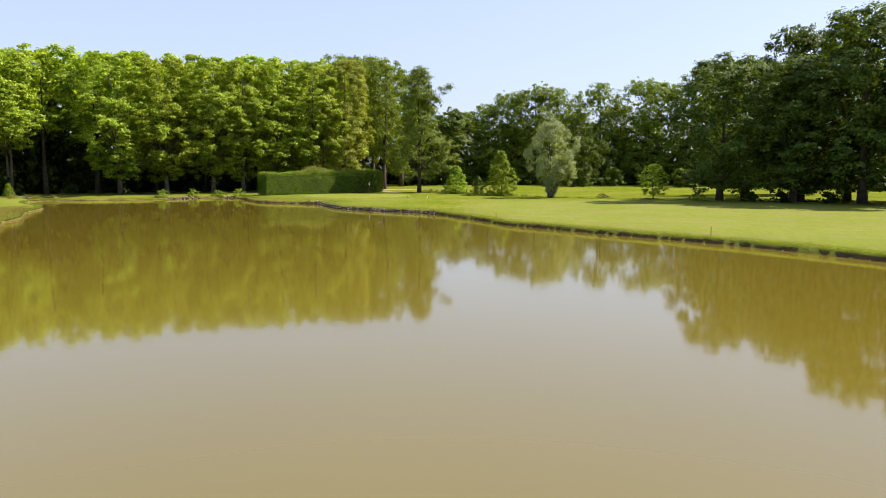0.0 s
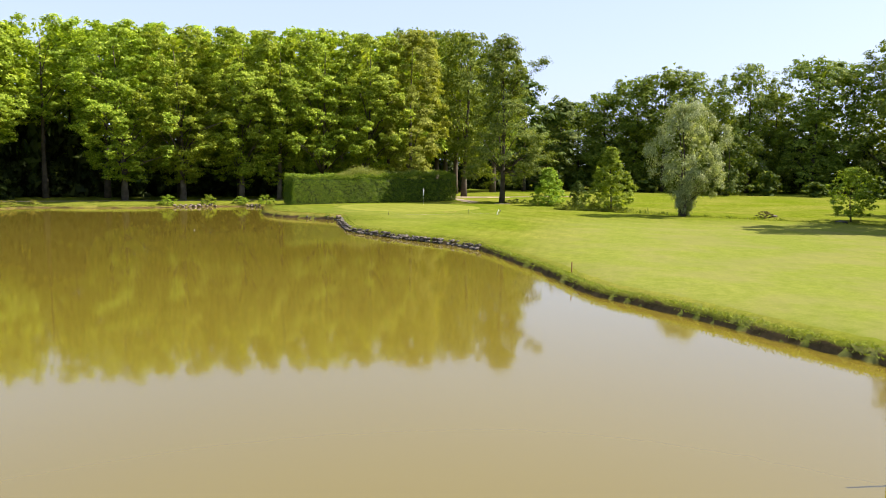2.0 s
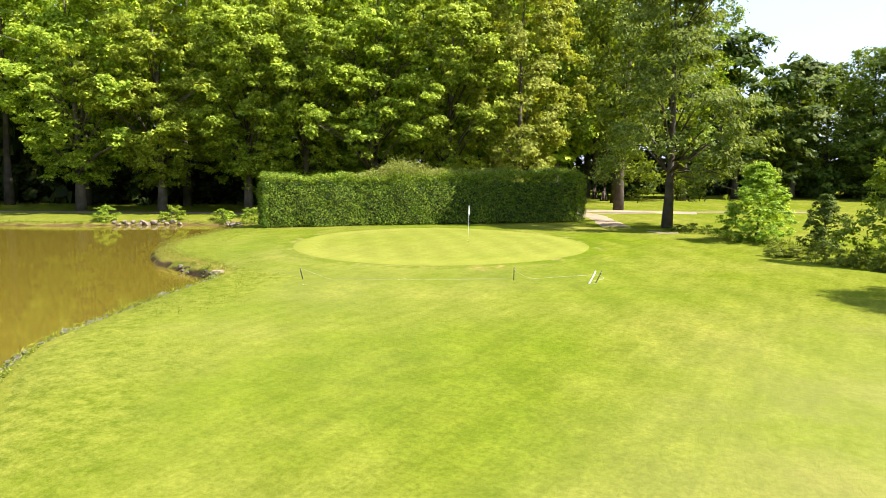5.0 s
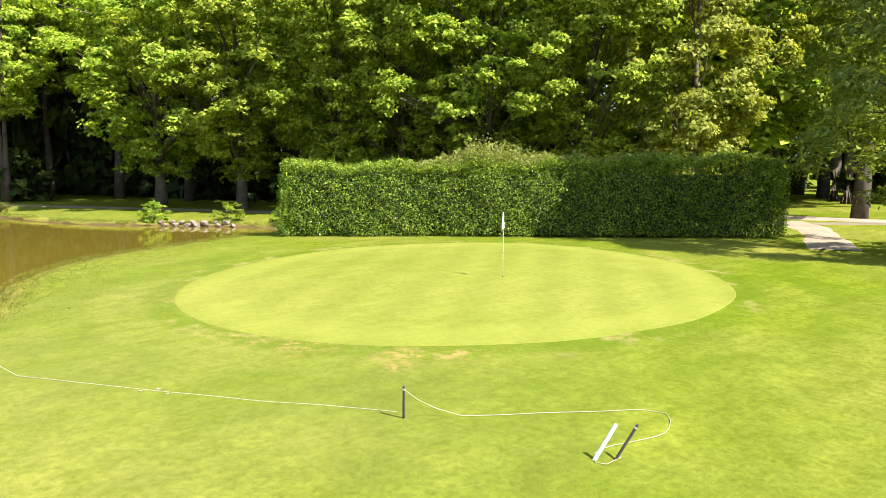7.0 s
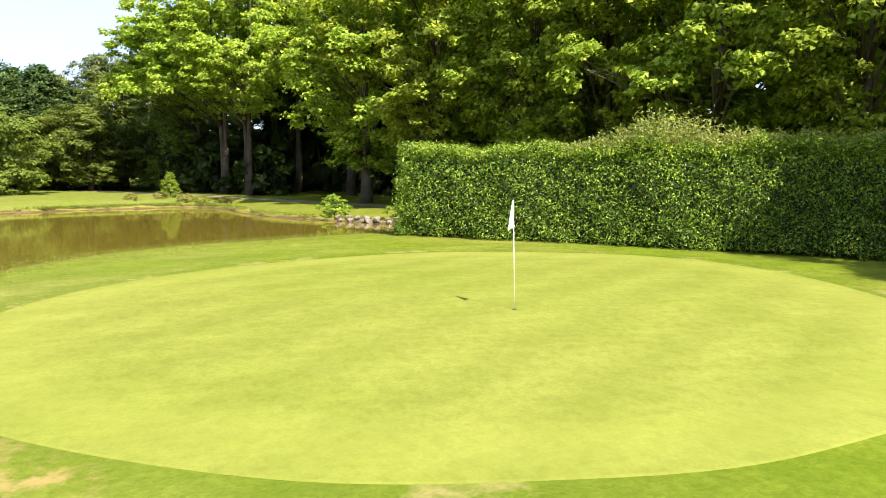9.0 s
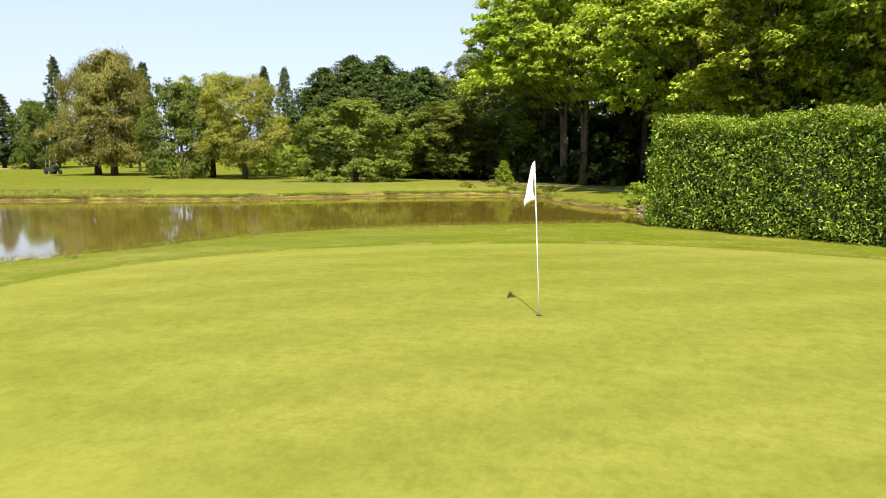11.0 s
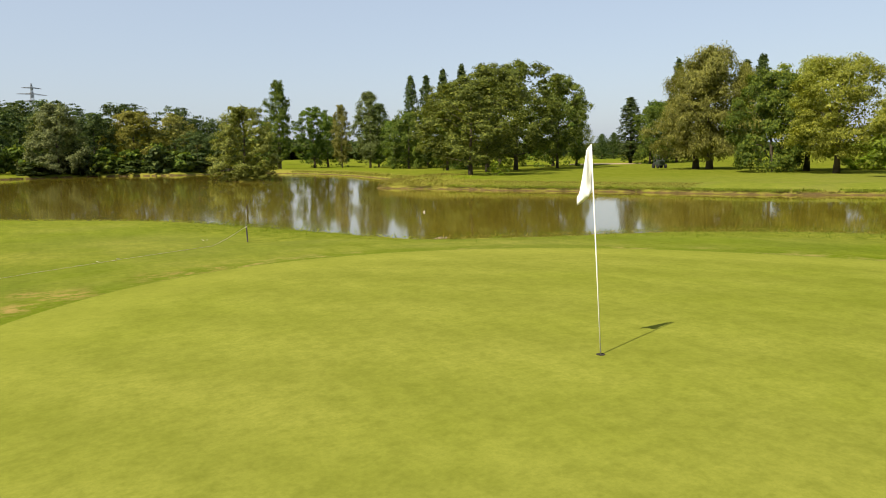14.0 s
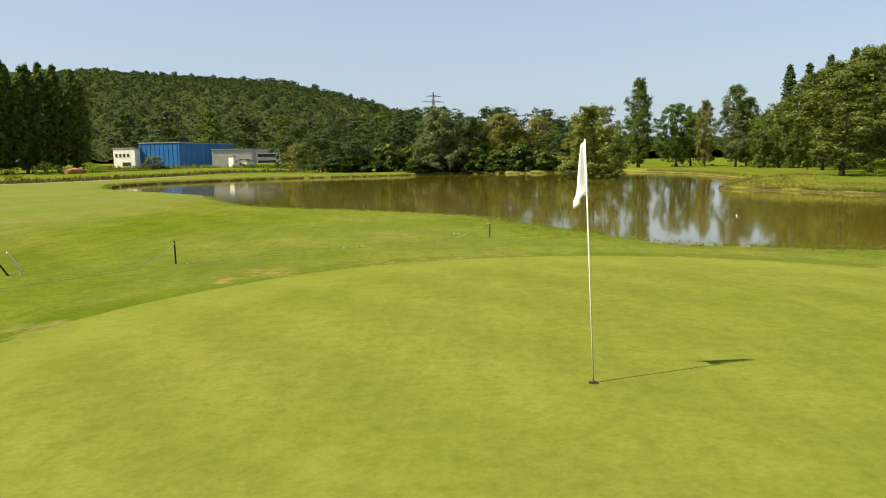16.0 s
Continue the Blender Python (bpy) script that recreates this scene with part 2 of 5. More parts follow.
col_ = mixc(nt_, calc(nt_, "MULTIPLY", attribute(nt_, "shag"), 0.65), col_, tuft_)
worn_ = ramp(nt_, noise_tex(nt_, 0.55, 5.0, 0.7), [(0.53, (0, 0, 0)), (0.67, (0.6,) * 3)])
col_ = mixc(nt_, calc(nt_, "MULTIPLY", worn_, attribute(nt_, "worn")), col_, (0.33, 0.25, 0.10))
bare_ = ramp(nt_, noise_tex(nt_, 2.2, 5.0, 0.75), [(0.46, (0, 0, 0)), (0.60, (0.6,) * 3)])
col_ = mixc(nt_, calc(nt_, "MULTIPLY", bare_, attribute(nt_, "bare")), col_, (0.34, 0.21, 0.085))
col_ = mixc(nt_, soil_, col_, ramp(nt_, patch_, [(0.35, (0.05, 0.038, 0.016)), (0.7, (0.13, 0.09, 0.042))]))
nt_.links.new(col_, b_.inputs["Base Color"])
bump(nt_, b_, small_, 0.7, 0.05)
GREEN, nt_, b_, col_, small_ = grass_material("putting_green_turf", (0.152, 0.180, 0.022), (0.202, 0.223, 0.038), (0.232, 0.228, 0.052), 0.5, 0.16, 16.0)
col_ = mixc(nt_, calc(nt_, "MULTIPLY", attribute(nt_, "edge"), 0.3), col_, (0.215, 0.230, 0.040))
nt_.links.new(col_, b_.inputs["Base Color"])
bump(nt_, b_, small_, 0.3, 0.01)
WATER, nt_, b_ = material("muddy_water", 0.055, 0.6)
b_.inputs["IOR"].default_value = 1.6
silt_ = noise_tex(nt_, 0.03, 3.0)
nt_.links.new(ramp(nt_, silt_, [(0.3, (0.118, 0.091, 0.010)), (0.7, (0.134, 0.105, 0.014))]), b_.inputs["Base Color"])
pos_ = nt_.nodes.new("ShaderNodeNewGeometry").outputs["Position"]
wave_ = noise_tex(nt_, 1.5, 1.5, 0.5, pos_)
bump(nt_, b_, wave_, 0.022, 0.05)

# ---- mesh tools ----


def from_bm(name, bm, mat, smooth=False):
    me = bpy.data.meshes.new(name)
    bm.to_mesh(me)
    bm.free()
    me.materials.append(mat)
    if smooth:
        me.polygons.foreach_set("use_smooth", [True] * len(me.polygons))
    return me


def part(name, data, parent=None, label="", m=None):
    """One mesh object, under a thing or a part where one is given."""
    ob = new(name, data)
    if parent:
        ob.parent = parent
    if m is not None:
        ob.matrix_basis = m
    if label:
        tagged(ob, label)
    return ob


def quads(name, v, mat):
    """A mesh of loose leaves from an array of leaves x corners x 3."""
    n, k = v.shape[:2]
    me = bpy.data.meshes.new(name)
    me.vertices.add(k * n)
    me.vertices.foreach_set("co", np.ascontiguousarray(v, dtype=np.float32).ravel())
    me.loops.add(k * n)
    me.loops.foreach_set("vertex_index", np.arange(k * n, dtype=np.int32))
    me.polygons.add(n)
    me.polygons.foreach_set("loop_start", np.arange(0, k * n, k, dtype=np.int32))
    me.update(calc_edges=True)
    me.materials.append(mat)
    return me


def unit(a):
    return a / np.maximum(np.linalg.norm(a, axis=-1, keepdims=True), 1e-9)


def leaves(rng, c, n, size, slim=0.62, fold=0.12, hang=0.0, pointed=False):
    """Folded rhombic leaves at points c, facing n; hang turns their length downwards."""
    k = len(c)
    r = rng.normal(size=(k, 3))
    r[:, 2] -= hang * 4
    a = unit(r - n * (r * n).sum(1, keepdims=True))
    b = np.cross(n, a)
    s = (size * rng.uniform(0.6, 1.35, (k, 1)))
    if pointed:
        return np.stack([c + a * s * 0.55, c - a * s * 0.45 + b * s * 0.5 * slim, c - a * s * 0.45 - b * s * 0.5 * slim], axis=1)
    f = n * s * fold
    return np.stack([c + a * s * 0.5, c + b * s * 0.5 * slim - f, c - a * s * 0.5, c - b * s * 0.5 * slim - f], axis=1)


def tube(bm, pts, radii, sides=7):
    rings = []
    for i, (p, r) in enumerate(zip(pts, radii)):
        d = (Vector(pts[min(i + 1, len(pts) - 1)]) - Vector(pts[max(i - 1, 0)])).normalized()
        q = d.to_track_quat("Z", "Y")
        rings.append([bm.verts.new(Vector(p) + q @ Vector((r * math.cos(2 * math.pi * k / sides), r * math.sin(2 * math.pi * k / sides), 0))) for k in range(sides)])
    for a, b in zip(rings, rings[1:]):
        for k in range(sides):
            bm.faces.new((a[k], a[(k + 1) % sides], b[(k + 1) % sides], b[k]))
    bm.faces.new(rings[0][::-1])
    bm.faces.new(rings[-1])


def box(bm, x0, x1, y0, y1, z0, z1, bevel=0.0):
    r = bmesh.ops.create_cube(bm, size=1.0, matrix=Matrix.Translation(((x0 + x1) / 2, (y0 + y1) / 2, (z0 + z1) / 2)) @ Matrix.Diagonal((x1 - x0, y1 - y0, z1 - z0, 1)))
    if bevel:
        ed = list({e for v in r["verts"] for e in v.link_edges})
        bmesh.ops.bevel(bm, geom=ed, offset=bevel, segments=2, affect="EDGES", profile=0.6)


def box_mesh(name, mat, *dims, bevel=0.0):
    bm = bmesh.new()
    box(bm, *dims, bevel=bevel)
    return from_bm(name, bm, mat)


# ---- ground ----


def smooth_curve(pts, closed, step):
    """A rounded line through pts, with a point about every step metres."""
    p = [np.array(q, float) for q in pts]
    n, out = len(p), []
    for i in range(n if closed else n - 1):
        a, b = p[(i - 1) % n if closed else max(i - 1, 0)], p[i]
        c, d = p[(i + 1) % n], p[(i + 2) % n if closed else min(i + 2, n - 1)]
        k = max(1, int(np.linalg.norm(c - b) / step))
        for t in np.arange(k) / k:
            out.append(0.5 * (2 * b + (c - a) * t + (2 * a - 5 * b + 4 * c - d) * t * t + (3 * b - a - 3 * c + d) * t ** 3))
    if not closed:
        out.append(p[-1])
    return np.array(out)


POND = smooth_curve([(36, 8), (32.5, 25), (27.0, 37.5), (22.3, 45.0), (18.3, 49.8), (13.1, 55.7), (9.6, 60.3), (7.1, 63.0), (5.6, 66.0), (4.2, 69.8), (2.9, 72.3), (1.2, 75.9), (-1.2, 80.4), (-4.2, 83.6),
                     (-7.6, 86.0), (-11.0, 88.6), (-14.7, 92.2), (-16.6, 96), (-18.6, 100.5), (-20.4, 104.7), (-23.6, 106.2), (-28.0, 107.8), (-31.5, 110.6), (-34.0, 114.5), (-36.0, 119.0), (-37.8, 122.5), (-39.5, 126.0),
                     (-42.5, 127.6), (-45.2, 127.0), (-47.8, 125.3), (-50.3, 123.2), (-52.6, 120.9), (-55.6, 118.6), (-60.0, 116.7), (-66.2, 115.2), (-68.7, 112.6), (-68.2, 109.2), (-65.6, 103.5), (-60.8, 97.2), (-55.6, 91.4), (-52.9, 85.0), (-51.0, 80.0),
                     (-48.5, 75.5), (-45.7, 70.6), (-43.6, 64.6), (-41.4, 60.6), (-39.9, 57.2), (-41.6, 54.4), (-46, 50.8), (-49.5, 46.5), (-52.2, 38), (-54, 28), (-56, 17), (-58.2, 3), (-58.8, -14), (-57, -29), (-53, -39), (-44, -42), (-36, -38), (-26, -43), (-14, -45), (2.4, -33.5), (19, -25), (28, -13)], True, 0.8)
ISLET = smooth_curve([(-40.3, 15.6), (-38.4, 13.3), (-35.4, 13.5), (-33.3, 15.6), (-34.6, 17.9), (-38.0, 18.2)], True, 0.8)


def shore_distance(p, loop):
    """Signed distance of points p (n x 2) from a closed loop: below 0 within it. Also the nearest point."""
    a, b = loop, np.roll(loop, -1, 0)
    best, near, inside = np.full(len(p), 1e9), np.zeros((len(p), 2)), np.zeros(len(p), bool)
    for (x0, y0), (x1, y1) in zip(a, b):
        dx, dy = x1 - x0, y1 - y0
        t = np.clip(((p[:, 0] - x0) * dx + (p[:, 1] - y0) * dy) / (dx * dx + dy * dy), 0, 1)
        qx, qy = x0 + t * dx, y0 + t * dy
        d = np.hypot(p[:, 0] - qx, p[:, 1] - qy)
        m = d < best
        best[m], near[m, 0], near[m, 1] = d[m], qx[m], qy[m]
        if y0 != y1:
            inside ^= ((y0 > p[:, 1]) != (y1 > p[:, 1])) & (p[:, 0] < x0 + (p[:, 1] - y0) * dx / dy)
    return np.where(inside, -best, best), near


def land_distance(p):
    s, near = shore_distance(p, POND)
    k = (np.abs(p[:, 0] + 37) < 12) & (np.abs(p[:, 1] - 16) < 12)
    if k.any():
        d, q = shore_distance(p[k], ISLET)
        use = -d > s[k]
        sk, nk = s[k], near[k]
        sk[use], nk[use] = -d[use], q[use]
        s[k], near[k] = sk, nk
    return s, near


def ease(a, b, x):
    t = np.clip((x - a) / (b - a), 0, 1)
    return t * t * (3 - 2 * t)


def base_height(x, y):
    """The lie of the land without the pond."""
    h = 0.56 + 0.05 * np.sin(x * 0.11) * np.cos(y * 0.09)
    h = h + 0.31 * np.exp(-(((x + 15.6) / 8.6) ** 2 + ((y - 119.8) / 9.0) ** 2))
    h = h + 1.6 * ease(-20, -110, y) * ease(-40, 40, x) + 2.0 * ease(-100, -160, y) * ease(-20, 80, x) + 6.0 * ease(-250, -600, y)
    h = h + 0.9 * ease(-75, -150, x) * ease(60, -40, y)
    h = h + 0.45 * np.exp(-(((x + 48.0) / 5.5) ** 2 + ((y - 57.5) / 7.0) ** 2))
    ditch = np.abs((x - 10.5) * 0.50 + (y - 121.5) * 0.87)
    h = h - 0.28 * np.exp(-(ditch / 1.4) ** 2) * ease(-6, 4, x) * ease(60, 45, x)
    return h


def gentle(x):
    """Where the banks are low: all but the east side."""
    return ease(-35.5, -40, x)


def land_height(x, y, s):
    b = base_height(x, y)
    steep = np.interp(s, [-3, -0.8, 0, 0.25, 0.7, 1.6, 4.0], [-1.2, -0.62, -0.20, 0.24, 0.42, 0.50, 0.56])
    low = np.interp(s, [-3, -0.8, 0, 0.25, 0.7, 1.6, 4.0], [-1.2, -0.62, -0.22, 0.02, 0.14, 0.28, 0.56])
    steep = steep + (low - steep) * gentle(x)
    return np.where(s < 4.0, np.minimum(b, steep) * (1 - ease(1.0, 4.0, s)) + b * ease(1.0, 4.0, s), b)


def ground_z(x, y):
    p = np.array([[x, y]], float)
    return float(land_height(p[:, 0], p[:, 1], land_distance(p)[0])[0])


GREEN_EDGE = [(-14.8, 109.6), (-11.2, 111.0), (-8.6, 114.1), (-7.6, 117.0), (-7.4, 120.1), (-8.8, 124.4), (-13.2, 128.8), (-19.1, 130.4), (-23.6, 128.6), (-26.0, 122.5), (-25.1, 117.4), (-22.4, 112.8), (-18.8, 110.2)]
_ring = smooth_curve(GREEN_EDGE, True, 0.5) - np.array((-16.5, 119.4))
_ang = np.arctan2(_ring[:, 1], _ring[:, 0])
_ord = np.argsort(_ang)
_ang, _rad = _ang[_ord], np.hypot(*_ring.T)[_ord]


def green_radius(a):
    return float(np.interp(a, _ang, _rad, period=2 * math.pi))


GC = (-16.5, 119.4)


def turf_masks(me, p):
    """Darker, longer turf round the green, and where the turf beside it is worn."""
    d = p - np.array(GC)
    q = np.hypot(d[:, 0], d[:, 1]) - np.interp(np.arctan2(d[:, 1], d[:, 0]), _ang, _rad, period=2 * math.pi)
    west = ease(0.5, -0.6, np.cos(np.arctan2(d[:, 1], d[:, 0]) + math.radians(25)))
    ring = np.exp(-(np.maximum(q, 0) / (1.4 + 2.6 * west + 0.5 * np.sin(0.7 * p[:, 0]))) ** 2) * (0.30 + 0.45 * west)
    cut = q + 0.12 * np.sin(1.3 * p[:, 0] + 0.4) + 0.1 * np.sin(1.7 * p[:, 1])
    ring = np.maximum(ring * np.interp(cut, [0.8, 1.0, 2.1, 2.4], [1, 0.45, 0.45, 1]), np.interp(cut, [-0.1, 0.0, 0.75, 1.0, 2.2, 2.5, 3.3, 3.7, 6.0], [0.6, 0.92, 0.86, 0.06, 0.06, 0.55, 0.50, 0.22, 0.0]))
    south = ease(0.2, 0.8, np.cos(np.arctan2(d[:, 1], d[:, 0]) + math.radians(75)))
    ring = np.maximum(ring, south * np.interp(cut + 0.25 * np.sin(0.6 * p[:, 0]), [3.0, 3.3, 4.6, 5.0, 8.2, 8.7, 11.5, 13.5], [0.2, 0.42, 0.38, 0.05, 0.05, 0.44, 0.40, 0.0]))
    bare = sum(np.exp(-((p[:, 0] - x) ** 2 + (p[:, 1] - y) ** 2) / r ** 2) for x, y, r in [(-9.75, 111.35, 0.6), (-8.9, 112.3, 0.45), (-11.7, 110.0, 0.6), (-12.9, 109.5, 0.5), (-9.2, 110.7, 0.3)])
    me.attributes.new("bare", "FLOAT", "POINT").data.foreach_set("value", bare.astype(np.float32))
    edge = np.exp(-((q + 0.75) / 0.8) ** 2)
    me.attributes.new("edge", "FLOAT", "POINT").data.foreach_set("value", edge.astype(np.float32))
    worn = np.exp(-((q - 0.35) / 0.6) ** 2)
    # First term lightens turf south-west of the green: sun glow put into colour.
    pale = 0.42 * ease(4, -14, p[:, 0]) * ease(60, 92, p[:, 1]) * ease(124, 108, p[:, 1])
    pale = np.maximum(pale, 0.9 * ease(-2, 9, p[:, 0]) * ease(116, 96, p[:, 1]) * ease(-60, 10, p[:, 1]))
    me.attributes.new("pale", "FLOAT", "POINT").data.foreach_set("value", pale.astype(np.float32))
    me.attributes.new("ring", "FLOAT", "POINT").data.foreach_set("value", ring.astype(np.float32))
    me.attributes.new("worn", "FLOAT", "POINT").data.foreach_set("value", worn.astype(np.float32))


def spread(fine, start, stop, far, grow=1.22):
    mid = list(np.arange(start, stop + 1e-6, fine))
    d, x, hi = fine, stop, []
    while x < far:
        d *= grow
        x += min(d, 180)
        hi.append(x)
    d, x, lo = fine, start, []
    while x > -far:
        d *= grow
        x -= min(d, 180)
        lo.append(x)
    return np.array(lo[::-1] + mid + hi)


gx = spread(0.6, -72, 38, 3200)
gy = np.concatenate([spread(0.6, 46, 131, 3200)])
gy = np.concatenate([gy[gy < 46][gy[gy < 46] < -52], np.arange(-50, 46, 1.0), gy[gy >= 46]])
GX, GY = np.meshgrid(gx, gy)
P = np.stack([GX.ravel(), GY.ravel()], 1)
S = np.full(len(P), 60.0)
near_pond = (P[:, 0] > -79) & (P[:, 0] < 50) & (P[:, 1] > -60) & (P[:, 1] < 140)
sd, nearest = land_distance(P[near_pond])
P_near = P[near_pond]
for lo, hi, to in ((-0.32, 0.13, 0.0), (0.13, 0.62, 0.25)):
    snap = (sd > lo) & (sd <= hi)
    away = (P_near[snap] - nearest[snap]) / sd[snap][:, None]
    P_near[snap] = nearest[snap] + away * to
    sd[snap] = to
P[near_pond] = P_near
S[near_pond] = sd
Z = land_height(P[:, 0], P[:, 1], S)
nxv, nyv = len(gx), len(gy)
i0 = (np.arange(nyv - 1)[:, None] * nxv + np.arange(nxv - 1)[None, :]).ravel()
faces = np.stack([i0, i0 + 1, i0 + nxv + 1, i0 + nxv], 1)
me = bpy.data.meshes.new("ground")
me.vertices.add(len(P))
me.vertices.foreach_set("co", np.column_stack([P, Z]).astype(np.float32).ravel())
me.loops.add(faces.size)
me.loops.foreach_set("vertex_index", faces.astype(np.int32).ravel())
me.polygons.add(len(faces))
me.polygons.foreach_set("loop_start", np.arange(0, faces.size, 4, dtype=np.int32))
me.polygons.foreach_set("use_smooth", np.ones(len(faces), dtype=bool))
me.update(calc_edges=True)
me.materials.append(GROUND)
wobble = 0.7 * np.sin(P[:, 0] * 0.9) + 0.6 * np.sin(P[:, 1] * 1.1 + 2)
me.attributes.new("rough", "FLOAT", "POINT").data.foreach_set("value", ((0.25 + 0.5 * ease(-19.5, -24, P[:, 0])) * (1 - ease(0.4, 2.4 + 4.0 * ease(70, 60, P[:, 1]) * ease(-34, -40, P[:, 0]), S + wobble * 0.5))).astype(np.float32))
me.attributes.new("soil", "FLOAT", "POINT").data.foreach_set("value", (1 - ease(0.05, 0.26, S)).astype(np.float32))
turf_masks(me, P)
shag = (1 - ease(2.6, 6.0, S + wobble)) * ease(0, -8, P[:, 0]) * ease(78, 88, P[:, 1]) * ease(-40, -38, P[:, 0])
dull = ease(-46, -54, P[:, 0]) * ease(-10, 20, P[:, 1])
me.attributes.new("dull", "FLOAT", "POINT").data.foreach_set("value", dull.astype(np.float32))
me.attributes.new("shag", "FLOAT", "POINT").data.foreach_set("value", shag.astype(np.float32))
ground = tagged(new("ground", me), "gently rolling golf course lawn of mown grass", "ground", kind="structure")



def bank_strip(loop):
    """The steep earth edge round the water, turf rolling over its top."""
    c = loop
    d = unit(np.roll(c, -1, 0) - np.roll(c, 1, 0))
    out = np.stack([d[:, 1], -d[:, 0]], 1)
    r = np.random.default_rng(12)
    ks = np.arange(len(c))
    shift = 0.06 * np.sin(ks * 0.55) + 0.05 * np.sin(ks * 1.37 + 1) + 0.05 * r.normal(size=len(c))
    rise = 0.02 * np.sin(ks * 0.31) + 0.02 * r.normal(size=len(c))
    offs, zs = [-0.7, -0.25, -0.06, 0.02, 0.09, 0.18, 0.34, 0.7, 1.1], [-0.60, -0.26, -0.10, 0.03, 0.14, 0.24, 0.325, 0.0, 0.0]
    soils = [1, 1, 1, 1, 0.75, 0.3, 0, 0, 0]
    rows, soil = [], []
    for o, z, s in zip(offs, zs, soils):
        p = c + out * (o + shift * (o < 0.6))[:, None]
        if o > 0.6:
            h = land_height(p[:, 0], p[:, 1], np.full(len(p), o)) + (0.01 if o < 1 else -0.06)
        else:
            h = np.where(z > -0.1, (z + 0.12) * (0.85 - 0.3 * gentle(p[:, 0])) - 0.12, z) + rise * (0 < z)
        rows.append(np.column_stack([p, h + 0.01 * r.normal(size=len(c))]))
        s = s * (1 - 0.38 * gentle(p[:, 0]) * (z > 0.0))
        soil.append(np.clip(s + 0.25 * r.normal(size=len(c)) * (s > 0) * (s < 1), 0, 1))
    n, m = len(c), len(offs)
    fs = [(j * n + i, j * n + (i + 1) % n, (j + 1) * n + (i + 1) % n, (j + 1) * n + i) for j in range(m - 1) for i in range(n)]
    sm = bpy.data.meshes.new("bank")
    sm.from_pydata(np.concatenate(rows).tolist(), [], fs)
    sm.polygons.foreach_set("use_smooth", [True] * len(sm.polygons))
    sm.materials.append(GROUND)
    sm.attributes.new("rough", "FLOAT", "POINT").data.foreach_set("value", np.tile(0.25 + 0.5 * ease(-19.5, -24, c[:, 0]), m).astype(np.float32))
    sm.attributes.new("soil", "FLOAT", "POINT").data.foreach_set("value", np.concatenate(soil).astype(np.float32))
    return tagged(new("bank", sm), "low earth bank with turf rolling over its edge", "bank", kind="structure")


bank_strip(smooth_curve(POND.tolist(), True, 0.4))

bm = bmesh.new()
bm.faces.new([bm.verts.new(p) for p in ((-12, -230, -0.12), (170, 160, -0.12), (-194, 160, -0.12))])
tagged(new("water", from_bm("water", bm, WATER)), "still muddy brown pond water mirroring the trees", "water", kind="structure")


def sheet(name, mat, centre, radius, rings, lift, label, inner=None, skirt=0.05):
    """A turf sheet laid on the ground, its outline given by radius(angle)."""
    n, vs, fs = 144, [], []
    for r in range(rings + 1):
        for k in range(n):
            a = 2 * math.pi * k / n
            ro = radius(a)
            ri = 0.0 if inner is None else inner(a)
            d = ri + (ro - ri) * min(1.0, r / (rings - 1)) + (skirt if r == rings else 0.0)
            vs.append((centre[0] + d * math.cos(a), centre[1] + d * math.sin(a)))
    q = np.array(vs)
    z = land_height(q[:, 0], q[:, 1], land_distance(q)[0]) + lift
    z[-n:] -= lift + 0.015
    for r in range(rings):
        for k in range(n):
            k2 = (k + 1) % n
            fs.append((r * n + k, (r + 1) * n + k, (r + 1) * n + k2, r * n + k2))
    sm = bpy.data.meshes.new(name)
    sm.from_pydata([(x, y, h) for (x, y), h in zip(vs, z)], [], fs)
    sm.materials.append(mat)
    return tagged(new(name, sm), label, "lawn", kind="structure")


green = sheet("putting_green", GREEN, GC, green_radius, 32, 0.022, "closely mown pale putting green with faint mowing stripes", skirt=0.22)
turf_masks(green.data, np.array([v.co[:2] for v in green.data.vertices]))
collar = sheet("green_collar", GROUND, GC, lambda a: green_radius(a) + 4.0 + 0.3 * math.sin(3 * a) + 0.2 * math.sin(5 * a + 1), 16, 0.014, "slightly longer ring of turf round the green", inner=lambda a: green_radius(a) - 0.05, skirt=0.8)
turf_masks(collar.data, np.array([v.co[:2] for v in collar.data.vertices]))


def ribbon(name, mat, pts, width, lift, label, category="path"):
    c = smooth_curve(pts, False, 1.0)
    d = unit(np.gradient(c, axis=0))
    nrm = np.stack([-d[:, 1], d[:, 0]], 1)
    vs, fs = [], []
    m = 5
    for i in range(len(c)):
        w = width * (1 + 0.12 * math.sin(i * 0.7) + 0.08 * math.sin(i * 1.9))
        for k in range(m):
            p = c[i] + nrm[i] * w * (k / (m - 1) - 0.5)
            vs.append((p[0], p[1]))
    q = np.array(vs)
    z = land_height(q[:, 0], q[:, 1], land_distance(q)[0]) + lift
    z[0::m] -= lift + 0.03
    z[m - 1::m] -= lift + 0.03
    for i in range(len(c) - 1):
        for k in range(m - 1):
            fs.append((i * m + k, i * m + k + 1, (i + 1) * m + k + 1, (i + 1) * m + k))
    rm = bpy.data.meshes.new(name)
    rm.from_pydata([(x, y, h) for (x, y), h in zip(vs, z)], [], fs)
    rm.materials.append(mat)
    return tagged(new(name, rm), label, category, kind="structure")


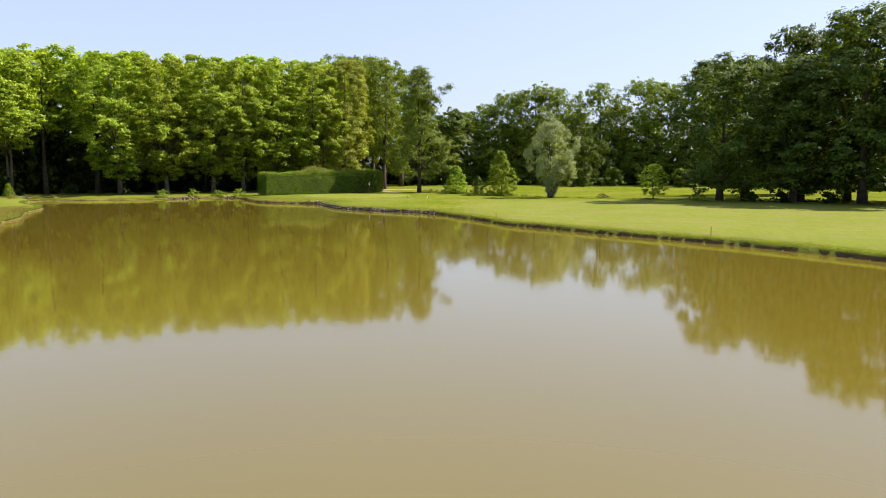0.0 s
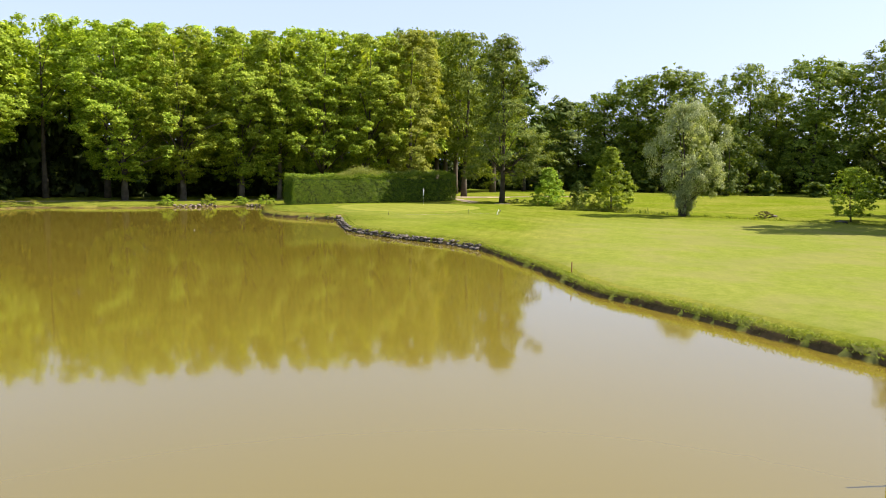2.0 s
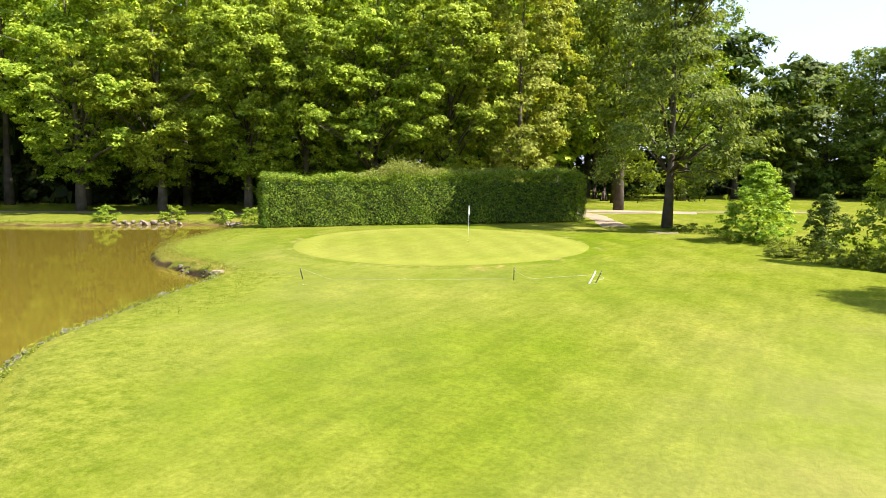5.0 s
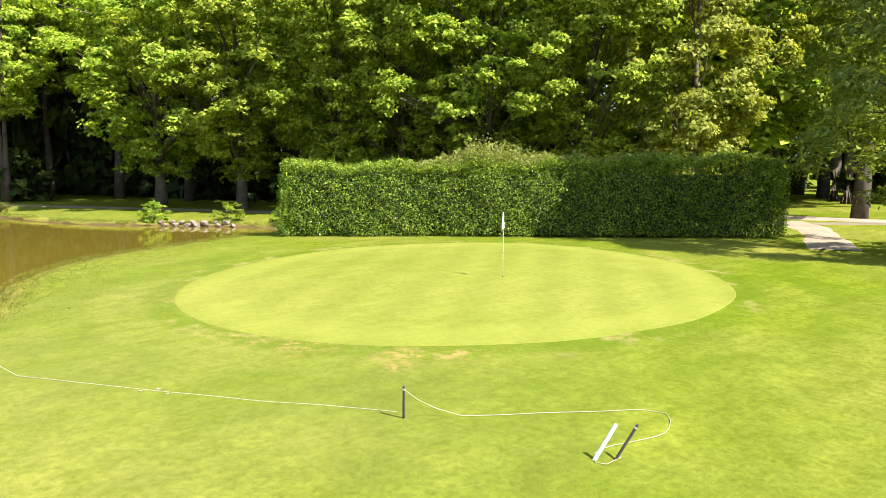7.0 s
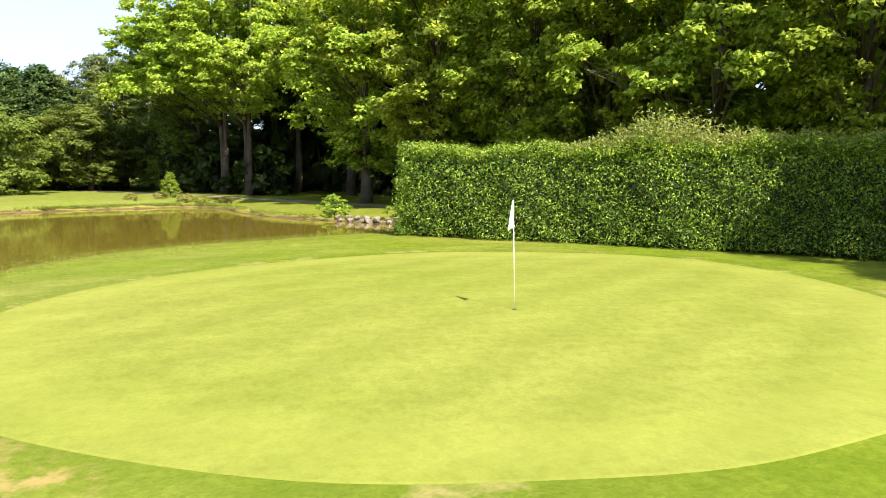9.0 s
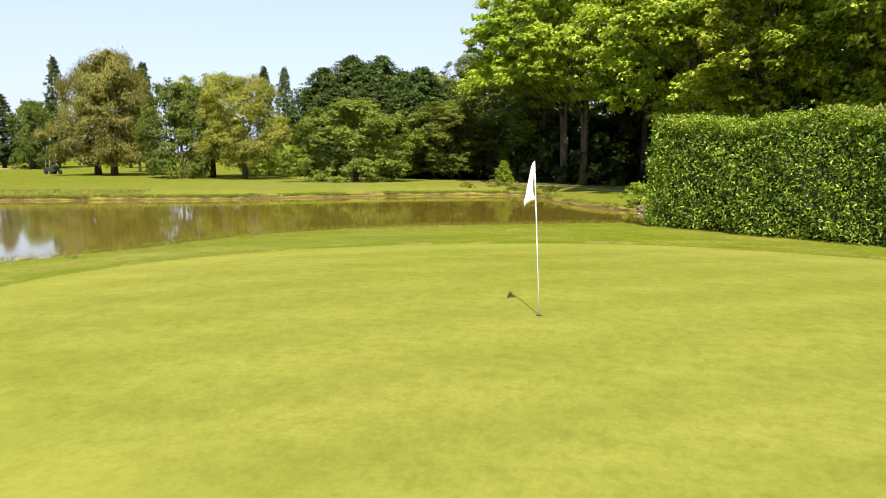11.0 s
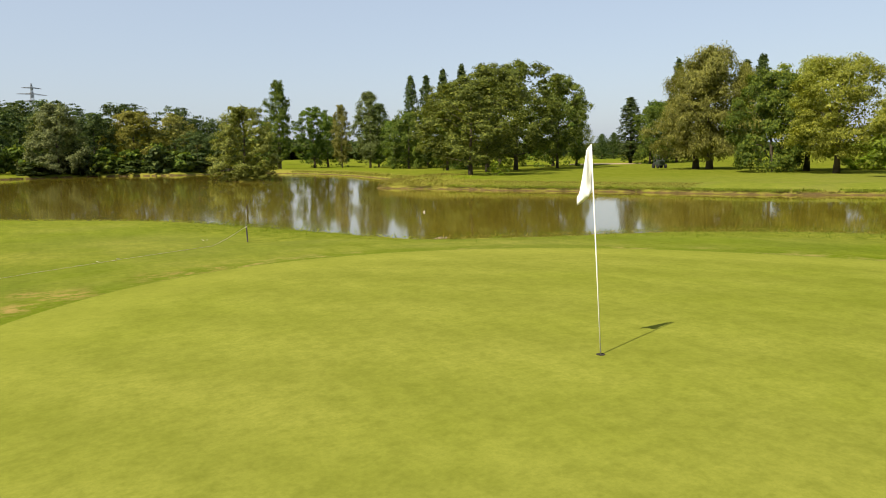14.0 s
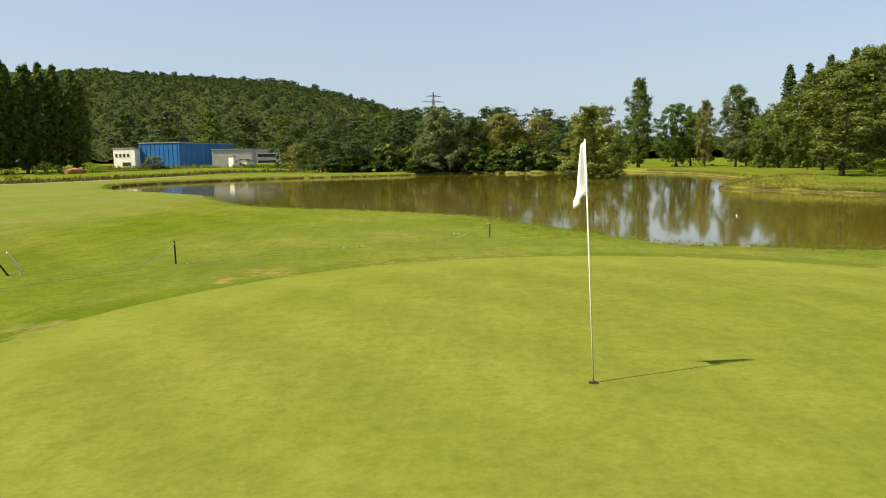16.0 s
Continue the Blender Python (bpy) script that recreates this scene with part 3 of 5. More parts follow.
ribbon("path", EARTH, [(2, 172), (-9, 163), (-17, 155), (-22, 145.5), (-30, 139.5), (-38, 136), (-47, 132), (-56, 127.5), (-66, 121), (-76, 113.5), (-86, 106.5), (-97, 98.5), (-122, 88)], 2.6, 0.03, "earth cart path running along the trees, its brown darkened for their shade")
ribbon("path", SAND, [(-8.5, 161.8), (-12, 161), (-16, 160), (-20, 159), (-24, 158)], 4.6, 0.05, "wide pale sandy track behind the hedge")
ribbon("path", SAND, [(-10.9, 139.6), (-12.4, 142.8), (-14.4, 147.2), (-16.6, 151.2), (-19.2, 155.0)], 2.7, 0.045, "short sandy spur beside the hedge end")

# ---- trees ----


def crown_points(rng, profile, width, height, clumps, lump, sprays=8, big=2.1, wild=1.0, extra=()):
    """Leaf sprays gathered on the lobes of a crown whose radius follows profile: (height share, radius share).
    Returns the sprays and the lobes, each as x, y, z, radius."""
    hs, rs = np.array([p[0] for p in profile]), np.array([p[1] for p in profile])
    out, lobes = [], []
    ph = rng.uniform(0, 2 * math.pi, 4)
    count = max(5, round(clumps / sprays))
    tries = 0
    while len(lobes) < count:
        tries += 1
        f = hs[0] + (hs[-1] - hs[0]) * ((len(lobes) + rng.uniform(0, 1)) / count)
        r = np.interp(f, hs, rs)
        a = 2.4 * len(lobes) + rng.uniform(-0.7, 0.7) + 0.15 * tries
        uneven = 1 + wild * (0.18 * math.sin(2 * a + ph[0] + 5 * f) + 0.16 * math.sin(3 * a + ph[1] - 9 * f))
        size = lump * big * rng.uniform(0.75, 1.25)
        d = max(0.0, 0.5 * width * r * uneven * rng.uniform(0.78, 1.04) - 0.55 * size)
        if rng.uniform() > 0.35 + r and tries < 4 * count:
            continue
        lobes.append((d * math.cos(a), d * math.sin(a), min(f * height, height - 0.6 * size), size))
    lobes = list(extra) + lobes
    for x, y, z, size in lobes:
        axis = np.array([x, y, 0.0])
        axis = axis / max(np.linalg.norm(axis), 0.3 * width)
        for _ in range(sprays):
            v = unit(rng.normal(size=3) + 0.8 * axis + np.array([0, 0, 0.35]))
            q = np.array([x, y, z]) + v * size * rng.uniform(0.55, 1.0) * np.array([1, 1, 0.9])
            out.append((*q, lump * rng.uniform(0.6, 1.15)))
    return np.array(out), np.array(lobes)


def crown_mesh(name, rng, pts, lobes, per, size, mat, squash=0.6, slim=0.62, hang=0.0, stretch=1.0, up=0.55, fill=6, stray=0.42):
    cs, ns = [], []
    for x, y, z, r in pts:
        n = unit(rng.normal(size=(per, 3)))
        n[:, 2] = np.abs(n[:, 2]) * np.where(rng.uniform(size=per) < 0.75, 1, -1)
        rad = rng.uniform(0.3, 1.15, (per, 1)) * r
        cs.append(np.array([x, y, z]) + n * rad * np.array([1, 1, squash * stretch]))
        out = np.array([x, y, 0.0])
        out = out / max(np.linalg.norm(out), 1.0)
        ns.append(unit(0.45 * n + stray * rng.normal(size=(per, 3)) + 0.45 * out + np.array([0, 0, up])))
    v = leaves(rng, np.concatenate(cs), np.concatenate(ns), size, slim, 0.14, hang, True)
    if fill:
        c = np.repeat(lobes[:, :3], fill, 0)
        c = c * np.column_stack([rng.uniform(0.15, 0.7, (len(c), 1))] * 2 + [np.ones(len(c))]) + rng.normal(size=c.shape) * 0.35 * np.repeat(lobes[:, 3:], fill, 0)
        v = np.concatenate([v, leaves(rng, c, unit(rng.normal(size=c.shape)), 1.6 * size, 0.85, 0.1, 0.0, True)])
    return quads(name, v, mat)


def wood_mesh(name, rng, height, radius, pts, limbs, mat, bare=0.3, lean=0.0, stems=1, first=0):
    bm = bmesh.new()
    for s in range(stems):
        off = Vector((rng.uniform(-0.5, 0.5), rng.uniform(-0.5, 0.5), 0)) if stems > 1 else Vector((0, 0, 0))
        lx, ly = rng.uniform(-1, 1) * lean + off.x * 1.5, rng.uniform(-1, 1) * lean + off.y * 1.5
        line = []
        for k in range(9):
            f = k / 8
            line.append(off + Vector((lx * f * f + 0.12 * math.sin(4 * f + s), ly * f * f + 0.12 * math.cos(5 * f), f * height * 0.9 - 0.15)))
        tube(bm, line, [radius * (1.45 if k == 0 else 1.1 if k == 1 else 1 - 0.11 * k) for k in range(9)], 9)
    order = rng.permutation(len(pts))[:limbs] if not first else list(range(first)) + list(rng.permutation(len(pts))[:limbs])
    for i in order:
        x, y, z, r = pts[i]
        f = max(bare, min(0.85, z / height - 0.16))
        base = Vector((lx * f * f, ly * f * f, f * height * 0.9))
        end = Vector((x, y, z))
        mid = base.lerp(end, 0.5) + Vector((0, 0, 0.08 * height * rng.uniform(-0.2, 1)))
        r0 = radius * (1 - 0.8 * f) * 0.34
        tube(bm, [base, mid, end], [r0, r0 * 0.65, r0 * 0.2], 5)
    return from_bm(name, bm, mat, True)


KINDS = {
    # kind: height, width, trunk radius, bare share, profile, sprays, spray size, leaves a spray, leaf size, limbs, leaf, bark, hang, slim, stretch, fill
    "plane": (25, 12, 0.36, 0.16, [(0.12, 0.35), (0.19, 0.68), (0.30, 0.95), (0.48, 0.98), (0.70, 1.02), (0.88, 0.95), (1.0, 0.62)], 720, 0.74, 58, 0.27, 10, "plane", BARK_PALE, 0.0, 0.9, 1.0, 7),
    "high_plane": (25, 12, 0.27, 0.3, [(0.34, 0.4), (0.45, 0.85), (0.65, 1.0), (0.88, 0.92), (1.0, 0.6)], 520, 0.74, 56, 0.28, 8, "plane", BARK, 0.0, 0.9, 1.0, 6),
    "canopy_plane": (25, 12, 0.36, 0.4, [(0.46, 0.5), (0.58, 0.9), (0.75, 1.0), (0.9, 0.92), (1.0, 0.62)], 290, 0.85, 44, 0.36, 5, "plane", BARK, 0.0, 0.9, 1.0, 8),
    "back_plane": (25, 12, 0.38, 0.18, [(0.2, 0.45), (0.35, 0.9), (0.6, 1.0), (0.85, 0.8), (1.0, 0.35)], 144, 1.4, 36, 0.7, 4, "plane", BARK, 0.0, 0.85, 1.0, 10),
    "avenue_tree": (25, 12, 0.46, 0.3, [(0.25, 0.4), (0.36, 0.75), (0.6, 1.0), (0.85, 0.95), (1.0, 0.6)], 330, 0.95, 46, 0.34, 6, "dark", BARK, 0.0, 0.85, 1.0, 10),
    "pale_plane": (25, 11, 0.34, 0.16, [(0.14, 0.55), (0.25, 0.9), (0.45, 1.0), (0.7, 0.92), (0.9, 0.7), (1.0, 0.25)], 440, 0.85, 104, 0.25, 8, "plane_pale", BARK_PALE, 0.0, 0.85, 1.0, 10),
    "dark_tree": (22, 13, 0.40, 0.12, [(0.09, 0.6), (0.2, 0.88), (0.45, 1.0), (0.7, 0.9), (0.9, 0.68), (1.0, 0.35)], 420, 1.0, 48, 0.33, 10, "dark", BARK, 0.0, 0.9, 1.0, 24),
    "line_tree": (24, 14, 0.4, 0.08, [(0.04, 0.75), (0.25, 0.95), (0.5, 1.0), (0.75, 0.94), (0.93, 0.72), (1.0, 0.45)], 420, 1.0, 40, 0.38, 3, "dark", BARK, 0.0, 0.9, 1.0, 26),
    "far_tree": (24, 14, 0.4, 0.08, [(0.04, 0.75), (0.25, 0.95), (0.5, 1.0), (0.75, 0.9), (0.93, 0.6), (1.0, 0.3)], 140, 1.4, 28, 0.7, 3, "dark", BARK, 0.0, 0.9, 1.0, 14),
    "bank_tree": (13, 13, 0.3, 0.06, [(0.02, 0.8), (0.2, 1.0), (0.5, 0.97), (0.75, 0.85), (0.92, 0.6), (1.0, 0.3)], 230, 0.95, 44, 0.38, 4, "dark", BARK, 0.0, 0.8, 1.0, 12),
    "ash": (22, 11, 0.27, 0.2, [(0.12, 0.6), (0.2, 0.9), (0.38, 0.85), (0.5, 0.6), (0.7, 0.5), (0.85, 0.42), (1.0, 0.2)], 400, 0.85, 80, 0.25, 24, "ash", BARK, 0.3, 0.55, 1.0, 3),
    "silver_willow": (13, 9.5, 0.2, 0.08, [(0.05, 0.14), (0.2, 0.30), (0.40, 0.78), (0.6, 1.0), (0.82, 0.74), (1.0, 0.35)], 430, 0.6, 84, 0.24, 12, "willow", BARK, 0.7, 0.34, 1.6, 9),
    "cone_tree": (8, 5, 0.10, 0.02, [(0.02, 0.7), (0.14, 1.0), (0.36, 0.92), (0.6, 0.72), (0.82, 0.42), (1.0, 0.1)], 620, 0.32, 24, 0.19, 4, "young", BARK, 0.0, 0.6, 1.0, 8),
    "young_tree": (5.5, 5, 0.07, 0.15, [(0.12, 0.5), (0.35, 1.0), (0.65, 0.85), (0.9, 0.45), (1.0, 0.15)], 170, 0.34, 44, 0.17, 14, "young", BARK, 0.0, 0.55, 1.0, 3),
    "weeping_tree": (17, 11, 0.34, 0.18, [(0.13, 0.9), (0.3, 1.0), (0.55, 0.95), (0.78, 0.74), (0.93, 0.5), (1.0, 0.25)], 560, 0.85, 72, 0.30, 6, "weeping", BARK, 1.4, 0.32, 2.0, 34),
    "yellow_tree": (12.5, 9, 0.26, 0.2, [(0.18, 0.55), (0.32, 0.92), (0.5, 0.9), (0.7, 1.0), (0.9, 0.8), (1.0, 0.35)], 300, 0.85, 110, 0.22, 9, "yellow", BARK, 0.5, 0.5, 1.2, 24),
    "round_tree": (10, 12, 0.25, 0.1, [(0.02, 0.85), (0.14, 1.0), (0.5, 0.97), (0.8, 0.76), (1.0, 0.35)], 330, 0.8, 84, 0.25, 6, "ash", BARK, 0.0, 0.75, 1.0, 24),
    "oak": (15, 14, 0.25, 0.15, [(0.15, 0.5), (0.28, 0.92), (0.5, 1.0), (0.7, 0.88), (0.88, 0.65), (1.0, 0.3)], 320, 0.9, 80, 0.30, 14, "oak", BARK, 0.0, 0.7, 1.0, 10),
    "conifer": (17, 9, 0.3, 0.03, [(0.02, 1.0), (0.3, 0.97), (0.55, 0.84), (0.75, 0.62), (0.9, 0.36), (1.0, 0.06)], 420, 0.66, 25, 0.36, 2, "conifer", BARK, 0.5, 0.42, 1.1, 5),
    "poplar": (23, 4.4, 0.25, 0.04, [(0.05, 0.6), (0.25, 0.95), (0.55, 1.0), (0.8, 0.75), (1.0, 0.15)], 150, 0.62, 30, 0.5, 2, "poplar", BARK, 0.0, 0.6, 1.7, 2),
    "birch": (18, 8, 0.2, 0.12, [(0.10, 0.5), (0.3, 0.95), (0.5, 1.0), (0.75, 0.75), (1.0, 0.2)], 250, 0.8, 76, 0.32, 12, "birch", BARK_PALE, 0.4, 0.5, 1.4, 14),
    "islet_tree": (10, 9.5, 0.2, 0.04, [(0.02, 0.75), (0.15, 0.98), (0.4, 1.0), (0.7, 0.85), (1.0, 0.3)], 260, 0.7, 60, 0.32, 8, "ash", BARK, 0.3, 0.45, 1.1, 12),
    "shrub": (1.6, 2.2, 0.04, 0.0, [(0.0, 0.7), (0.3, 1.0), (0.7, 0.8), (1.0, 0.3)], 40, 0.22, 44, 0.13, 4, "young", BARK, 0.0, 0.5, 1.0, 3),
    "ridge_tree": (12, 9, 0.25, 0.3, [(0.35, 0.5), (0.55, 1.0), (0.8, 0.85), (1.0, 0.4)], 40, 1.3, 14, 1.0, 4, "wood", BARK, 0.0, 0.8, 1.0, 6),
    "dark_shrub": (2.2, 3.2, 0.05, 0.0, [(0.0, 0.8), (0.3, 1.0), (0.7, 0.8), (1.0, 0.3)], 40, 0.36, 28, 0.34, 2, "dark", BARK, 0.0, 0.7, 1.0, 6),
}
VARIANTS = {"plane": 5, "canopy_plane": 3, "avenue_tree": 2, "back_plane": 2, "line_tree": 3, "far_tree": 3, "bank_tree": 3, "dark_tree": 3, "poplar": 2, "conifer": 3, "shrub": 2, "dark_shrub": 2}
# lobe size over spray size, and sprays a lobe, where they differ from (2.1, 8)
LOBES = {"plane": (1.9, 8), "high_plane": (1.9, 8), "canopy_plane": (1.9, 8), "line_tree": (2.4, 10), "dark_tree": (1.9, 8), "pale_plane": (1.6, 5), "conifer": (0.34, 1), "poplar": (0.3, 1), "weeping_tree": (1.5, 7), "birch": (1.2, 4), "cone_tree": (1.6, 7), "young_tree": (0.8, 2), "silver_willow": (1.2, 4), "ash": (1.3, 4), "shrub": (0.8, 2), "dark_shrub": (0.9, 2), "oak": (1.8, 6),
         "yellow_tree": (1.5, 5), "round_tree": (1.6, 6), "islet_tree": (1.3, 4)}
# how flat the sprays lie
SQUASH = {"plane": 0.5, "high_plane": 0.5, "canopy_plane": 0.5, "oak": 0.55}
# single limbs that reach out of the crown
EXTRA = {"ash": [(3.6, -0.6, 17.6, 0.8), (4.5, -0.8, 18.4, 0.6), (2.4, -0.3, 16.4, 0.7), (4.2, -0.8, 5.2, 1.9), (5.0, -0.6, 7.0, 2.0), (4.4, 0.6, 3.4, 1.7), (3.6, -1.4, 8.6, 1.9), (2.6, 0.8, 6.4, 1.9), (5.6, 0.4, 5.0, 1.6), (5.4, -0.4, 2.4, 1.0), (2.8, -1.8, 4.6, 1.2), (-2.4, -1.0, 6.0, 1.4), (-1.5, -1.6, 8.5, 1.4)],
         "silver_willow": [(3.4, -0.8, 3.6, 1.0), (2.6, 0.4, 2.6, 0.9), (3.9, 0.2, 4.4, 0.9), (2.0, -0.4, 4.6, 1.0), (-3.8, 0.0, 6.6, 1.0)]}
made_trees = {}


def tree(kind, x, y, height, width, label, name, category="tree", group="", leaf=None, z=None, turn=None, stems=1):
    """Plants a tree, built once for each kind and leaf, then copied with its trunk and crown."""
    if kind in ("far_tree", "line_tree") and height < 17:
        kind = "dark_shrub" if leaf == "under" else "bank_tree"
    h, w, rad, bare, prof, clumps, lump, per, size, limbs, foliage, bark, hang, slim, stretch, fill = KINDS[kind]
    foliage = leaf or foliage
    count = sum(1 for k in made_trees if k[0] == kind and k[1] == foliage)
    turn = random.uniform(0, 360) if turn is None else turn
    g = ground_z(x, y) if z is None else z
    m = pose(x, y, g - 0.05, 0, 0, turn) @ Matrix.Diagonal((width / w, width / w, height / h, 1))
    if count < VARIANTS.get(kind, 1):
        rng = np.random.default_rng(len(made_trees) * 17 + 5)
        big, sprays = LOBES.get(kind, (2.1, 8))
        reach = list(EXTRA.get(kind, ()))
        if kind in ("plane", "high_plane"):  # low limbs that lean out of the wood towards the light
            for _ in range(15):
                z = rng.uniform(6.0 if kind == "plane" else 10.0, 17.5)
                reach.append((rng.uniform(-5.2, 5.2), -rng.uniform(4.2, 7.0) * (1 - 0.02 * abs(z - 11)), z, rng.uniform(1.1, 1.9)))
        pts, lobes = crown_points(rng, prof, w - 0.6 * lump, h - 0.5 * lump, clumps, lump, sprays, big, 0.5 if big < 0.5 else 1.0, reach)
        ob = new(name)
        trunk = wood_mesh(name + "_trunk", rng, h, rad, lobes, limbs, bark, bare, (0.11 if kind == "avenue_tree" else 0.03) * h, stems, len(reach))
        part("trunk", trunk, ob)
        part("crown", crown_mesh(name + "_crown", rng, pts, lobes, per, size, LEAF[foliage], slim=slim, hang=hang, stretch=stretch, fill=fill, squash=SQUASH.get(kind, 0.6), up=0.7 if foliage in ("plane", "line") else 0.55, stray=0.24 if kind in ("line_tree", "far_tree", "back_plane", "dark_tree") else 0.42), ob)
        made_trees[(kind, foliage, count)] = ob
    else:
        pick = [k for k in made_trees if k[0] == kind and k[1] == foliage]
        ob = copy_thing(made_trees[random.choice(pick)], m)
        ob.name = name
    ob.matrix_basis = m
    return tagged(ob, label, category, group)


PL = "tall plane tree with yellow-green leaves in a dense row"
for x, y, h, w in [(-62, 126.7, 26, 13.5), (-54.9, 130.8, 25.6, 12.5), (-47.4, 135.1, 26, 12), (-42.4, 138.0, 25.6, 11.5), (-36.4, 141.5, 26.6, 12.5), (-30, 145.2, 26.6, 12)]:
    tree("plane", x, y, h, w, PL, "plane_tree", group="row of plane trees", turn=30 + random.uniform(-9, 9))
for x, y, h, w in [(-81.2, 115.7, 25.5, 13.5), (-77.3, 117.9, 25, 12), (-87, 113, 25, 13)]:
    tree("high_plane", x, y, h, w, "plane tree with a high crown over dark shade", "plane_tree", group="row of plane trees", leaf="plane", turn=40, stems=2)
tree("pale_plane", -23.6, 148.8, 27.8, 11.5, "plane tree with paler seeding foliage at the row's end", "plane_tree", group="row of plane trees")
for x, y, h, w in [(-86, 124, 27, 13), (-77, 128.5, 27.5, 14), (-69, 132.5, 27.5, 14), (-60.5, 139, 28, 13), (-52.5, 144, 28, 13), (-45, 149, 28.6, 13), (-37.5, 153, 28.6, 13), (-30, 157, 28.6, 13)]:
    tree("canopy_plane", x, y, h, w, "plane tree with a high crown in the second row", "plane_tree", group="second row of plane trees")
for row, (back, rise) in enumerate([(20, 0.5), (31, 2.5)]):
    for k in range(10):
        u = -88 + 7.6 * k + random.uniform(-1.5, 1.5) + 3 * row
        x, y = u - 0.42 * back, 112 + (u + 88) * 0.56 + 0.91 * back + random.uniform(-1.5, 1.5)
        tree("avenue_tree" if k == 0 else "back_plane", x, y, 26 + rise + random.uniform(-1, 1.5), 13.5, "plane tree standing deep in the wood", "plane_tree", group="wood of plane trees", leaf="plane")
for x, y, h, w in [(-21.4, 176.5, 32.5, 13), (-24.4, 181.5, 33, 13), (-16.8, 161.3, 29.5, 11.5), (-27.2, 186, 33, 13), (-30.5, 192, 33, 14), (-27, 168, 31.5, 13), (-15.5, 190, 31, 14), (-36, 199, 33, 14)]:
    tree("avenue_tree", x, y, h, w, "dark-trunked plane tree of the avenue behind the hedge", "plane_tree", group="avenue of plane trees", leaf="line", turn=40 + 7 * (y % 5))
for x, y, h, w in [(-10, 203, 26, 13), (-2, 208, 22, 12)]:
    tree("back_plane", x, y, h, w, "plane tree at the end of the avenue", "plane_tree", group="avenue of plane trees", leaf="dark")
tree("ash", -7.3, 141.2, 25, 14, "tall thin-crowned ash tree with one bare side limb", "ash_tree", turn=0, leaf="tall_ash")
tree("silver_willow", 16.5, 115.2, 12.7, 8.6, "silver-leaved willow on the lawn", "willow_tree", turn=0, stems=2)
tree("cone_tree", 0.3, 133.5, 5.4, 5.0, "young cone-shaped tree with light green leaves", "young_tree", group="young trees on the lawn")
tree("cone_tree", 4.4, 129.2, 3.5, 2.8, "small dark cone-shaped tree", "young_tree", group="young trees on the lawn", leaf="dark")
tree("cone_tree", 8.6, 124.9, 8.0, 5.6, "cone-shaped tree with light green leaves", "young_tree", group="young trees on the lawn")
tree("young_tree", 32.3, 111.3, 5.6, 5.4, "thin young tree with loose light leaves", "young_tree", group="young trees on the lawn")
tree("shrub", 36.4, 101.8, 1.5, 2.3, "low grassy bush on the lawn", "bush", "bush")
tree("shrub", 25.1, 115.7, 0.8, 2.0, "low reddish flowering bush", "bush", "bush", leaf="reed")
# The dark leaf here stands for the shade on these trees' backlit side.
DK = "large tree at the lawn's edge, leaves darkened for its backlit side"
for x, y, h, w in [(39.7, 102, 21, 14), (48.6, 98, 20, 14), (51, 101, 21, 14), (56, 94, 26, 17), (64, 90, 27, 17), (60, 106, 27, 14), (72, 100, 28, 16), (47, 112, 22, 12), (62, 128, 30, 16), (78, 86, 26, 14), (86, 98, 27, 15)]:
    tree("dark_tree", x, y, h, w, DK, "dark_tree", group="trees beside the lawn", leaf="dark")
for x, y in [(44.2, 102), (48, 100.4), (53, 97)]:
    tree("dark_shrub", x, y, 1.7, 3.0, "dark bush under the trees", "bush", "bush")
for k, (x, y, h, w) in enumerate([(-6, 222, 21, 14), (2, 221, 22, 15), (9, 220, 25, 16), (16, 219, 28, 17), (23, 217, 30, 17), (30, 220, 29, 15), (36, 226, 24, 14), (42, 215, 30, 16), (49, 222, 25, 15), (55, 211, 31, 18), (63, 213, 30, 17), (70, 207, 34, 18), (80, 204, 33, 18), (92, 199, 32, 18), (104, 189, 32, 18), (114, 177, 32, 18), (122, 163, 32, 18), (128, 147, 31, 18), (132, 129, 31, 18), (136, 110, 30, 18), (138, 92, 30, 18)]):
    tree("line_tree", x, y, h, w, "tall broad tree in the far tree line", "broad_tree", group="far tree line", leaf="line")
tree("line_tree", 34, 192, 13, 12, "low dark tree before the far tree line", "broad_tree", leaf="dark")
for k in range(12):
    tree("dark_shrub", 84 + 5.2 * k, 192 - 9.5 * k, random.uniform(5, 7), random.uniform(9, 12), "dark undergrowth at the foot of the trees", "bush", "bush")
for k in range(16):
    tree("dark_shrub", -6 + 8 * k, 216 - 0.02 * (8 * k) ** 1.75 - 4, random.uniform(3, 5.5), random.uniform(6, 9), "dark undergrowth at the foot of the trees", "bush", "bush")
# Filler bushes whose darkened leaves stand for shade among the trunks.
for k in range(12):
    tree("dark_shrub", -108 + 6.5 * k + random.uniform(-1, 1), 150 + 3.2 * k, random.uniform(8, 11), random.uniform(10, 12), "undergrowth in the plane wood, leaves darkened for shade", "bush", "bush", leaf="under")
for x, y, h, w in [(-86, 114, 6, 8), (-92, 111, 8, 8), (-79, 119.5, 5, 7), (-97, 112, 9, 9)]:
    tree("far_tree", x, y, h, w, "undergrowth beside the plane wood, leaves darkened for shade", "bush", "bush", leaf="under")
